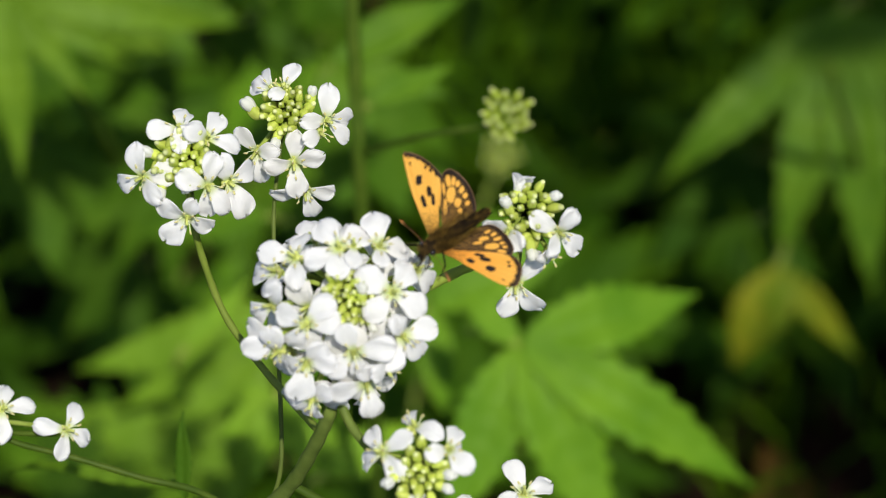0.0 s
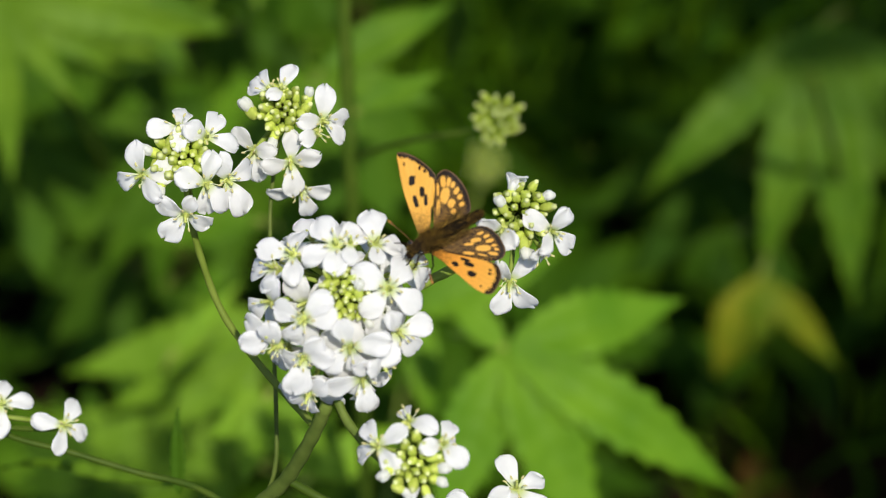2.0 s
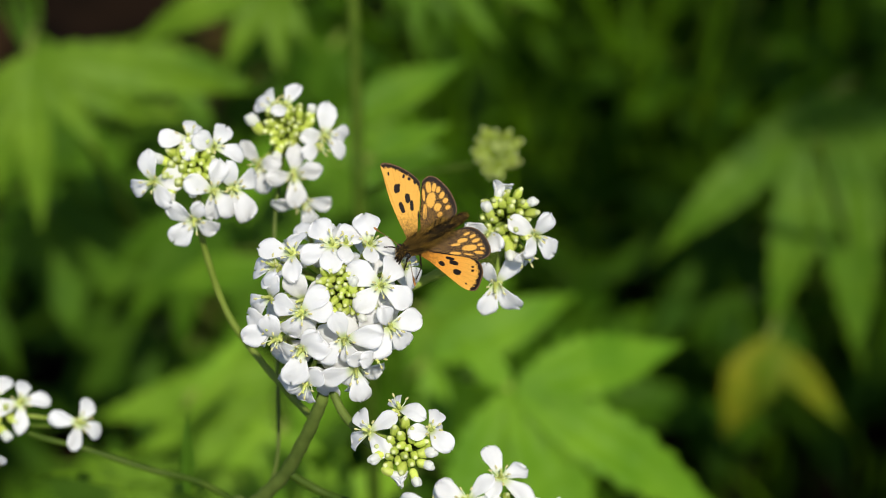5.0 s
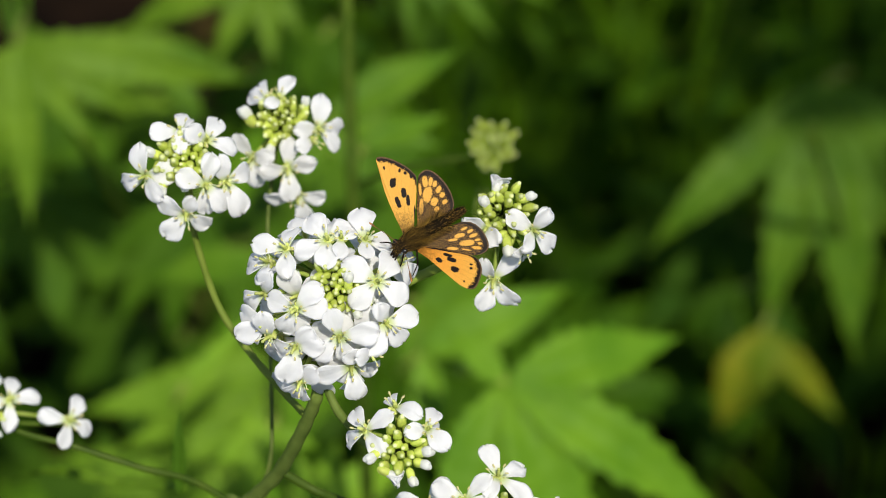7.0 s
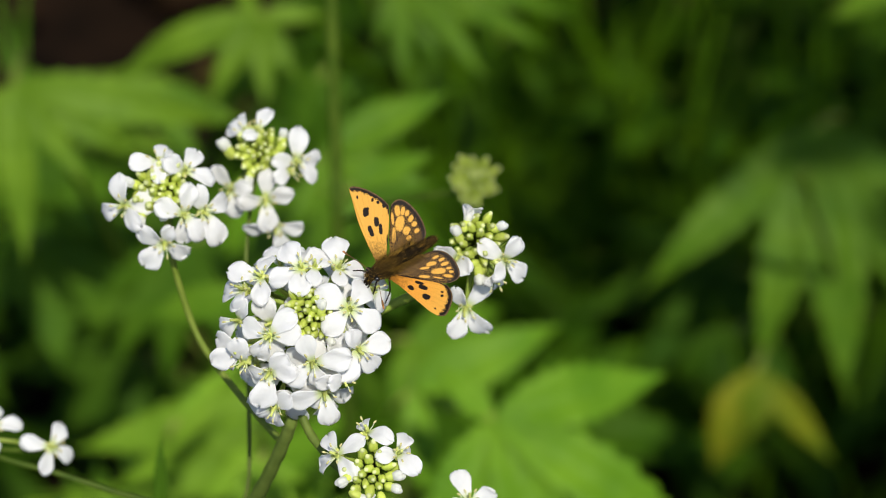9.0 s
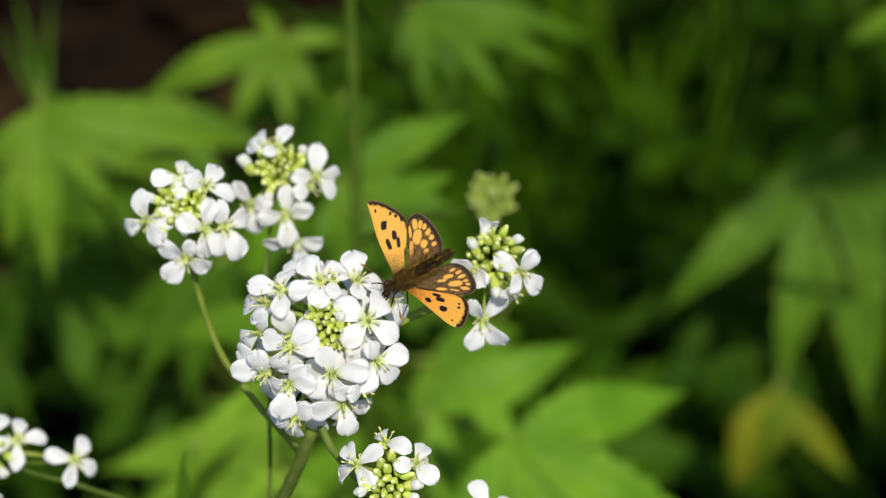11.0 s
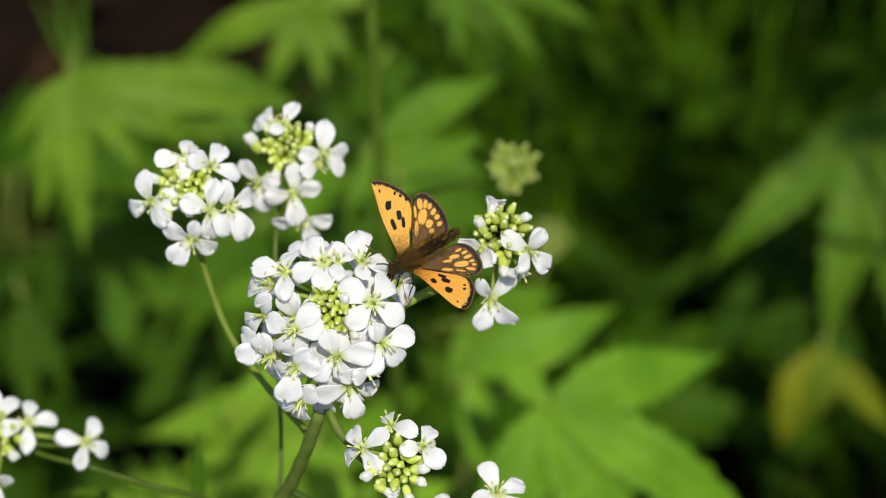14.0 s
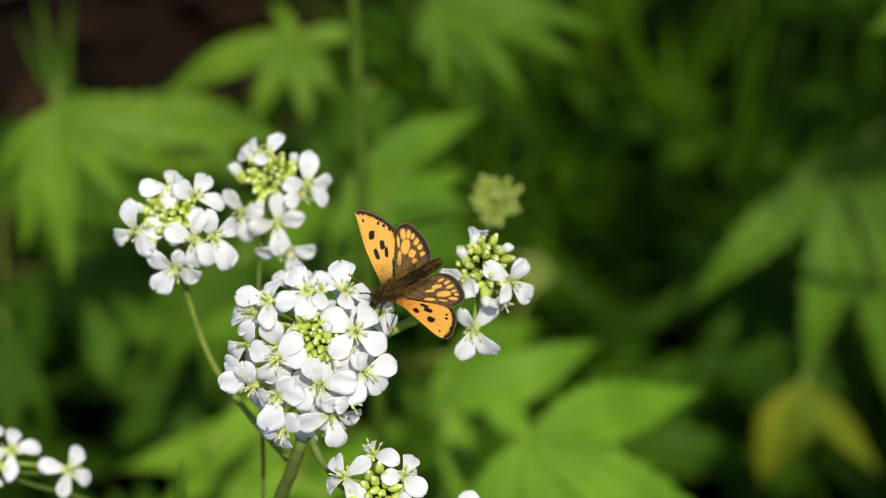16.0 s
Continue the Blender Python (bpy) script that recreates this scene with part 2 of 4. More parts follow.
# ---- the flowering plant ----
def petal_mesh(seed):
    """A petal one unit (6 mm) long: wedge-shaped claw, broad blunt blade, creased along its middle, with a wavy lip."""
    rnd = random.Random(seed)
    L = 0.006
    wide, arch, notch, twist = rnd.uniform(0.25, 0.315), rnd.uniform(0.03, 0.09), rnd.uniform(0.0, 0.12), rnd.uniform(-0.35, 0.35)
    crease, curl, wave = rnd.uniform(0.02, 0.09), rnd.uniform(0.0, 0.22), rnd.uniform(0.03, 0.085)
    blunt, soft_edge, start = rnd.uniform(2.2, 3.8), rnd.uniform(0.42, 0.6), rnd.uniform(0.56, 0.68)
    bm = bmesh.new()
    grid = []
    for i in range(20):
        u = i / 19
        w = wide * min(1.0, 0.17 + 0.83 * (max(0, u - 0.05) / 0.58) ** 0.88)
        w *= max(0.0, 1 - max(0, (u - start) / (1.005 - start)) ** blunt) ** soft_edge
        row = []
        for j in range(13):
            s = j / 6 - 1
            x = u * (1 - 0.03 * s * s * u) - notch * max(0, 1 - abs(s - 0.1 * twist) * 2.4) * (u ** 7)
            x += (0.022 * math.sin(4.5 * s + 2 * seed) + 0.012 * math.sin(10 * s + 5 * seed)) * u ** 8
            y = s * w * (1 + 0.03 * math.sin(8 * u + seed))
            z = arch * math.sin(math.pi * u * 0.9) - curl * u ** 4 + crease * (abs(s) ** 1.3) * w / wide * (1 - 1.6 * u ** 3)
            z += twist * y * u * 0.6 + wave * math.sin(4.2 * s + 6 * u + 1.7 * seed) * u * u * (0.3 + abs(s))
            row.append(Vector((x, y, z)) * L)
        grid.append(row)
    shell(bm, grid, 0.00014)
    return mesh_of("petal", bm, PETAL)


PETALS = [petal_mesh(k) for k in range(12)]


def disc_mesh():
    """Receptacle, pistil and four small sepals; z is the flower's axis."""
    bm = bmesh.new()
    blob(bm, (0, 0, -0.0003), (0, 0, 1), (0.0008, 0.00075))
    tube(bm, [(0, 0, 0), (0.0001, 0, 0.0012), (0.0001, 0.0001, 0.0022)], [0.0004, 0.0003, 0.00016], 7)
    blob(bm, (0.0001, 0.0001, 0.0023), (0, 0, 1), (0.0002, 0.0003), 7, 5)
    for k in range(4):
        a = k * math.pi / 2 + 0.78
        c = Vector((math.cos(a), math.sin(a), 0))
        blob(bm, c * 0.0006 + Vector((0, 0, -0.0005)), c * 0.7 + Vector((0, 0, 0.9)), (0.0009, 0.0004), 7, 5)
    return mesh_of("flower", bm, DISC)


def stamen_mesh():
    bm = bmesh.new()
    run = smooth_run([(0, 0, 0), (0.0006, 0, 0.0013), (0.0009, 0, 0.0028)], 3)
    tube(bm, run, 0.00008, 6, 0)
    blob(bm, (0.00095, 0, 0.0031), (0.75, 0, 0.7), (0.00046, 0.00019), 7, 5, 1)
    return mesh_of("stamen", bm, FILAMENT, ANTHER)


DISC_MESH, STAMEN = disc_mesh(), stamen_mesh()


def bud_mesh(white, seed=0, mats=(BUD, BUD_WHITE, TIP)):
    """An egg-shaped bud: four sepals with seams between them and a pale tip."""
    rnd = random.Random(seed)
    bm = bmesh.new()
    verts = blob(bm, (0, 0, 0.0011), (0, 0, 1), (0.0016, 0.00083), 16, 12)
    bend = rnd.uniform(-0.25, 0.25)
    for v in verts:
        a, u = math.atan2(v.co.y, v.co.x), v.co.z / 0.0025
        k = (1 - 0.17 * abs(math.sin(2 * a)) ** 5) * (1.08 - 0.42 * max(0, u))
        v.co.x, v.co.y = v.co.x * k + bend * 0.0006 * u * u, v.co.y * k * rnd.uniform(0.98, 1.02)
    if white:
        for k in range(3):
            c = Vector((math.cos(k * 2.1), math.sin(k * 2.1), 0)) * 0.00018
            blob(bm, c + Vector((bend * 0.0004, 0.0001, 0.0017 + 0.0001 * k)), c * 1500 + Vector((0, 0.15, 1)), (0.00112, 0.00068), 10, 8, 1)
    else:
        blob(bm, (bend * 0.0005, 0, 0.00228), (0, 0, 1), (0.0005, 0.00040), 8, 6, 2)
    return mesh_of("bud", bm, *mats)


BUDS = [bud_mesh(False), bud_mesh(True), bud_mesh(False, 1), bud_mesh(False, 2)]


def flower(head, centre, tips, hub, rnd, broad=1.0, stamens=6):
    """One four-petalled flower; each tip is the petal's reach across the working plane, in mm."""
    p = spot(*centre)
    out = (p - hub).normalized()
    n = (out * 0.8 - AWAY * 0.55).normalized()
    f = part("flower", DISC_MESH, frame_of(n.orthogonal(), n, p), head)
    for th, tv in tips:
        reach = math.hypot(th, tv)
        long = max(6.0, reach * 1.03) if reach > 3.2 else 5.2
        deep = math.sqrt(max(0.0, long ** 2 - reach ** 2)) * 0.8
        ways = [way(th, tv, s * deep).normalized() for s in (1, -1)]
        d = min(ways, key=lambda w: abs(w.dot(n) - 0.1))
        size = math.hypot(reach, deep) / 6.0
        side = Matrix.Rotation(rnd.uniform(-0.3, 0.3), 3, d) @ (n - d * n.dot(d) - AWAY * 0.1)
        m = frame_of(d, side, p) @ Matrix.Diagonal((size, min(1.12, size * rnd.uniform(0.95, 1.12)) * broad, size, 1))
        part("petal", rnd.choice(PETALS), m, f)
    for k in range(stamens):
        a = k * math.pi / 3 + rnd.uniform(-0.3, 0.3)
        m = PLACE[f] @ pose(0, 0, 0, 0, 0, math.degrees(a)) @ pose(0.0004, 0, 0, 0, rnd.uniform(-6, 24), 0)
        part("stamen", STAMEN, m @ Matrix.Diagonal((1, 1, rnd.uniform(0.45, 0.75), 1)), f)
    bm = bmesh.new()
    mid = hub.lerp(p, 0.55) - n * 0.0012
    tube(bm, smooth_run([hub, mid, p - n * 0.0006], 4), [0.00042] * 9, 7)
    part("pedicel", mesh_of("pedicel", bm, PEDICEL), Matrix.Identity(4), head)


def flower_head(name, label, centre, depth, flowers, buds, spread, seed, white_buds=(), under=0, broad=1.0, bud_size=1.0):
    """A flower head: its hub lies behind the buds; flowers stand round them."""
    rnd = random.Random(seed)
    hub = spot(centre[0], centre[1], centre[2] + depth)
    head = thing(name, Matrix.Translation(hub), label, "flower head", "white flower heads")
    for c, tips in flowers:
        flower(head, c, tips, hub, rnd, broad, 6 if len(tips) > 2 else 3)
    # older flowers of the outer ring, half covered by the rest
    for k in range(under):
        a = 2 * math.pi * (k + 0.3) / under
        inner = k % 3 == 0
        far = rnd.uniform(5.2, 6.6) if inner else rnd.uniform(7.5, 12.0)
        c = (centre[0] + far * math.cos(a) - 1.2, centre[1] + far * math.sin(a) - 3.2, centre[2] + (5.5 if inner else 9.5) + 0.25 * far * math.sin(a))
        b = rnd.uniform(0, 1.5)
        flower(head, c, [(4.4 * math.cos(b + t), 4.4 * math.sin(b + t)) for t in (0, 1.57, 3.14, 4.71)], hub, rnd, broad, stamens=0)
    for k in range(buds):
        r = spread * math.sqrt((k + 0.4) / buds)
        a = k * 2.39996
        h, v = r * math.cos(a) + rnd.uniform(-0.3, 0.3), r * math.sin(a) + rnd.uniform(-0.3, 0.3)
        q = spot(centre[0] + h, centre[1] + v, centre[2] + 0.7 + 0.11 * r * r + rnd.uniform(-0.4, 0.4))
        up = ((q - hub).normalized() - AWAY * 0.2 + Vector((rnd.uniform(-.4, .4), rnd.uniform(-.4, .4), rnd.uniform(-.4, .4)))).normalized()
        size = bud_size * rnd.uniform(0.85, 1.15) * (0.72 + 0.33 * r / spread)
        m = frame_of(up.orthogonal(), up, q - up * 0.001) @ Matrix.Diagonal((size, size, size, 1))
        part("bud", BUDS[rnd.choice((0, 2, 3))], m, head)
        bm = bmesh.new()
        tube(bm, [hub, hub.lerp(q, 0.6), q - up * 0.0009], [0.0003] * 3, 6)
        part("pedicel", mesh_of("pedicel", bm, PEDICEL), Matrix.Identity(4), head)
    for h, v, th, tv, size in white_buds:
        q = spot(centre[0] + h, centre[1] + v, centre[2] + 0.06 * (h * h + v * v))
        up = way(th, tv, -0.5).normalized()
        m = frame_of(up.orthogonal(), up, q - up * 0.001) @ Matrix.Diagonal((size, size, size, 1))
        part("bud", BUDS[1], m, head, "white bud about to open")
        bm = bmesh.new()
        tube(bm, [hub, hub.lerp(q, 0.6), q - up * 0.0009], [0.0003] * 3, 6)
        part("pedicel", mesh_of("pedicel", bm, PEDICEL), Matrix.Identity(4), head)
    return head


def opening_flower(head, base, tip, seed):
    """A flower half out of its bud: four petals still folded into a cup."""
    rnd = random.Random(seed)
    p, q = spot(*base), spot(*tip)
    up = (q - p).normalized()
    f = part("flower", BUDS[0], frame_of(up.orthogonal(), up, p - up * 0.0012), head, "half-open white flower")
    bm = bmesh.new()
    blob(bm, (0, 0, 0.0024), (0, 0, 1), (0.0014, 0.0008), 12, 9)
    part("petal", mesh_of("petal", bm, BUD_WHITE), PLACE[f], f)
    long = (q - p).length
    for k in range(4):
        side = (Matrix.Rotation(k * 1.57 + 0.4, 3, up) @ up.orthogonal()).normalized()
        d = (up + side * rnd.uniform(0.16, 0.42)).normalized()
        size = long / 0.006 * rnd.uniform(1.0, 1.2)
        m = frame_of(d, -side, p + side * 0.0004) @ Matrix.Diagonal((size, size * 1.35, size * 1.6, 1))
        part("petal", rnd.choice(PETALS), m, f)


flower_head("flower_head", "large domed white flower head round yellow-green buds", (-17.3, -6.2, -13.9), 12,
    [((-23.7, -9.8, -14.6), [(4.1, 3.9), (5.2, 0.4), (-4.8, 2.0), (-2.7, -4.0)]),
    ((-16.7, -14.1, -14.7), [(-1.5, 4.5), (6.6, 0.7), (-4.1, -3.9), (1.9, -4.7)]),
    ((-10.8, -5.3, -12.8), [(3.0, 4.5), (-5.5, 3.1), (-4.0, -4.3), (5.2, -3.2)]),
    ((-18.8, 1.3, -10.6), [(-3.4, 4.4), (4.3, 2.5), (-0.2, -4.2), (-5.3, -2.4)]),
    ((-16.6, 1.6, -10.2), [(-0.1, -3.0), (-2.8, 2.4)]),
    ((-12.8, 1.4, -9.0), [(-0.8, 5.5), (4.5, -0.6), (0.5, -2.8), (-3.1, 3.8)]),
    ((-25.5, -0.1, -9.2), [(-5.9, 1.0), (1.0, 4.1), (0.1, -4.5)]),
    ((-28.5, -2.2, -8.6), [(-4.2, -0.6), (-1.0, -3.7), (-2.2, 1.6)]),
    ((-29.1, -7.3, -10.1), [(-3.9, -2.0), (1.0, 3.6)])] +
    [((-28.5, -12.0, -10.7), [(-5.5, -2.7), (-5.1, 1.6), (-3.1, -3.0)]),
    ((-23.8, -15.8, -12.4), [(2.8, 2.8), (-4.1, -0.8), (-1.8, -6.1), (4.3, 0.3)]),
    ((-14.9, -19.1, -11.4), [(-5.9, -1.9), (1.0, -5.8)]),
    ((-23.2, -21.6, -9.6), [(-0.0, -3.5), (-5.1, -0.3), (2.8, 1.6), (-2.5, -2.8)]),
    ((-9.3, -12.0, -11.9), [(5.5, 1.5), (3.1, -3.6), (-1.2, 3.0), (-2.5, -5.5)]),
    ((-7.3, -2.2, -8.2), [(2.8, -3.0), (2.2, 1.7)]),
    ((-28.2, -14.2, -10.5), [(-1.3, 3.5), (0.4, -3.0)]),
    ((-11.7, -16.8, -11.6), [(-1.9, -1.0), (-4.3, -0.8)])], 40, 4.2, 1,
    [(2.0, 0.7, 0.1, 0.5, 1.05), (3.2, -3.9, 0.3, -0.5, 0.9)], under=14, broad=1.2)
flower_head("flower_head", "loose white flower head on a bent green stalk", (-44.1, 15.2, 4.2), 11,
    [((-43.6, 6.0, 7.3), [(-3.8, -4.3), (-4.3, 1.9), (3.9, -2.3), (1.5, 2.5)]),
    ((-50.5, 12.3, 6.4), [(-4.8, -1.4), (-1.3, 5.1), (5.6, 1.2), (2.7, -3.9)]),
    ((-44.5, 19.7, 6.3), [(0.5, 3.7), (-5.0, 0.0), (0.2, -3.1)]),
    ((-40.2, 18.3, 6.3), [(1.9, 4.0), (-5.4, 0.7), (-2.9, 1.9), (5.4, -1.5)]),
    ((-40.2, 10.8, 5.4), [(1.3, 5.3), (-4.7, 1.7), (-0.0, -5.0), (3.7, -4.3)]),
    ((-37.0, 11.4, 7.5), [(-1.0, 4.0), (4.4, 2.5), (3.1, -5.6), (0.4, -4.8)])], 26, 3.9, 2,
    [(-4.6, 0.8, -0.8, 0.4, 1.1), (-3.3, -4.5, -0.2, -0.6, 1.1), (0.4, -4.2, 0, -0.5, 0.9)], broad=1.1, bud_size=1.25)
flower_head("flower_head", "small white flower head with a bunch of pale buds", (-28.4, 23.0, 20.2), 9,
    [((-22.0, 21.1, 22.5), [(0.8, 5.9), (4.7, 0.7), (3.8, -3.6), (-3.7, -0.2)]),
    ((-23.0, 19.2, 22.1), [(-2.1, -1.7)]),
    ((-27.4, 14.3, 23.0), [(0.6, 5.2), (4.9, 0.9), (-4.6, -1.2), (0.5, -6.0)]),
    ((-25.9, 9.6, 26.2), [(5.2, -0.7), (1.7, -4.8), (-5.7, -0.6)]),
    ((-30.6, 26.0, 21.5), [(-2.5, 3.2), (-4.3, 1.4)]),
    ((-28.7, 26.3, 21.5), [(1.8, 4.5), (-1.7, -1.3)]),
    ((-33.5, 16.1, 23.1), [(-3.0, 3.9), (3.5, -0.0), (0.6, -5.6)])], 30, 4.1, 3,
    [(-5.4, -0.4, -0.6, 0.7, 1.4), (4.2, 2.0, 0.2, 0.8, 1.0), (-1.6, -4.6, -0.3, -0.7, 1.1)], broad=1.06, bud_size=1.15)
young = flower_head("flower_head", "young flower head with few white petals and many buds", (10.1, 6.0, -3.4), 10,
    [((15.1, 3.1, -1.7), [(-4.3, 2.5), (2.5, 3.4), (3.5, -3.2), (-1.6, -3.5)]),
    ((13.6, -0.1, -1.1), [(0.6, -1.4), (-1.5, -0.7)]),
    ((8.5, -5.0, 2.0), [(4.0, 4.8), (-2.2, -5.6), (3.9, -4.9), (-1.8, 2.9)]),
    ((7.3, 3.5, -2.8), [(-3.7, 1.1), (1.6, -2.8)])], 25, 4.5, 4,
    [(3.8, 2.4, 0.9, 0.3, 1.0), (0.6, -5.2, 0.1, -0.8, 1.2),
     (-2.8, 0.9, -0.3, 0.6, 1.1)], bud_size=1.1)
opening_flower(young, (8.6, 9.2, -2.1), (9.5, 12.2, -2.1), 3)
droop = flower_head("flower_head", "drooping flower head with three white flowers and buds", (-6.7, -31.8, -18.9), 9,
    [((-12.5, -29.3, -15.8), [(-2.2, 3.5), (-3.2, -2.6), (4.7, 2.9), (3.1, -3.6)]),
    ((-2.6, -29.0, -16.7), [(-3.1, -0.3), (1.4, 3.1), (3.3, -2.6), (2.1, 1.2)]),
    ((-7.7, -25.7, -15.0), [(-1.0, 2.0), (4.0, -0.5)])], 22, 4.1, 5,
    [(3.4, -0.8, 0.9, 0.1, 1.1), (-4.2, -1.2, -0.7, -0.4, 1.1), (1.6, -4.6, 0.3, -0.8, 1.0), (3.2, -2.6, 0.9, -0.3, 1.0)], bud_size=1.12)
opening_flower(droop, (-9.0, -35.8, -18.1), (-6.7, -37.0, -18.1), 4)
flower_head("flower_head", "white flower head in full bloom low on the plant", (8.8, -45.1, -6.3), 9,
    [((9.2, -38.1, -1.2), [(-2.2, 5.5), (4.8, 1.6), (-1.9, -2.9), (6.0, -4.1)]),
    ((3.7, -41.8, -3.1), [(-5.7, 2.7), (4.4, 4.3), (5.8, -0.8), (-2.7, -2.4)]),
    ((-1.9, -43.4, 0.9), [(-6.4, 1.1), (2.1, 5.1), (-3.8, -2.7)]),
    ((16.4, -43.5, -2.4), [(3.8, 0.8), (-2.0, 1.8), (1.1, -3.1)])], 12, 4.2, 6)
flower_head("flower_head", "white flower head at the end of a side shoot", (-83.8, -29.3, 29.4), 9,
    [((-78.1, -27.2, 32.5), [(0.2, 4.2), (5.5, 0.5), (0.1, -5.9), (-5.0, -1.3)]),
    ((-82.7, -26.6, 30.5), [(2.5, 4.3), (-1.7, 5.4)]),
    ((-83.8, -37.9, 31.9), [(3.5, 1.0), (-0.4, -6.3), (-1.5, 4.2)]),
    ((-67.5, -30.9, 33.4), [(-5.2, 1.2), (2.1, 4.3), (-0.9, -5.0), (4.0, -2.6)])], 14, 4.2, 7,
    [(2.8, -3.0, 0.6, -0.5, 1.2)])


def stalk(points, radii):
    """A stem through points of the working plane."""
    run = smooth_run([spot(*p) for p in points], 8)
    n = len(run)
    rs = [radii[0] + (radii[1] - radii[0]) * k / (n - 1) for k in range(n)]
    for k in range(n):
        rs[k] *= 1 + 0.06 * math.sin(k * 1.3)
    bm = bmesh.new()
    tube(bm, run, [r * 0.001 for r in rs], 10)
    return bm


def flowering_stem():
    """The main stem with its side stalks, down to the ground."""
    base = thing("flowering_stem", Matrix.Translation((-0.035, 0.01, 0.0)), "upright green stem carrying the white flower heads", "plant stem")
    runs = [
        ("stem", [(-19, -9, -3), (-20.6, -22.7, -3.0), (-21.8, -26.7, 0.0), (-24.7, -32.5, 8.0), (-28.4, -38.7, 18.0), (-32.5, -43.2, 26.0), (-36.2, -46.9, 33.0), (-39.1, -52.6, 46.0), (-36, -120, 130), (-34, -290, 315), (-34, -380, 462)], (0.95, 1.7)),
        ("stalk", [(-44, 15, 15), (-43.4, 5.4, 14.6), (-42.2, -1.1, 16.8), (-38.9, -10.6, 18.9), (-33.0, -18.6, 15.5), (-26.4, -25.3, 9.0), (-22.7, -28.4, 2.6)], (0.55, 0.65)),
        ("stalk", [(-29, 22, 28), (-30.6, 11.8, 28), (-31.2, 3.3, 27.2), (-30.8, -11.0, 25.2), (-30.3, -30.0, 25.2), (-30.6, -37.5, 25.2), (-32.3, -43.2, 26.0)], (0.35, 0.4)),
        ("stalk", [(-8.0, -34.5, -10), (-11.8, -32.6, -8.5), (-17.3, -26.8, -5.3), (-19.7, -21.0, -4.2), (-20.3, -17, -4)], (0.7, 0.8)),
        ("stalk", [(9, 3, 6), (3.5, -1.2, 3.5), (-1.9, -3.7, 2.1), (-7.3, -6.6, 0.0), (-16.2, -14.7, -3.4), (-20, -18, -4)], (0.8, 0.85)),
        ("stalk", [(-84, -29, 36.7), (-77.2, -33.0, 35.7), (-66.5, -36.0, 35.7), (-55.0, -39.8, 37.0), (-45.3, -42.2, 36.0), (-36.2, -46.9, 33.0)], (0.5, 0.62)),
        ("stalk", [(3.5, -45.5, 2), (-9.2, -45.5, 12.6), (-20.5, -43.0, 18.9), (-28.4, -38.7, 18.0)], (0.7, 0.8)),
        ("stalk", [(-80, -31.5, 36), (-72, -31.8, 35), (-67.3, -31.6, 33.6)], (0.5, 0.4)),
    ]
    for k, (name, pts, radii) in enumerate(runs):
        part(name, mesh_of(name, stalk(pts, radii), STEM_MAIN if k in (0, 2, 3) else STEM_SHADED if k in (5, 6, 7) else STEM), Matrix.Identity(4), base)
    # small narrow leaves low on the side shoot
    leaf_at(base, (-50.5, -47.2, 63.0), (-50.3, -31.1, 63.0), [(0, 1.0, 0.085)], LEAF_DIM, 71, facing=(-0.5, 0.1, -1.0), droop=0.06, petiole=0)
    leaf_at(base, (-51.4, -48.2, 84.0), (-92.8, -50.2, 126.0), [(0, 1.0, 0.016)], LEAF_LIT, 72, facing=(0, 0.8, -1.0), droop=0.08, petiole=0)




# ---- the butterfly ----
BODY = spot(*(-5.5, 1.1, -10.9))
BFLY = Matrix.Translation(BODY) @ Matrix((RIGHT, RISE, -AWAY)).transposed().to_4x4()
YELLOW, AMBER = (0.83, 0.425, 0.07), (0.82, 0.29, 0.025)
BROWN, INK = (0.020, 0.011, 0.006), (0.012, 0.008, 0.006)


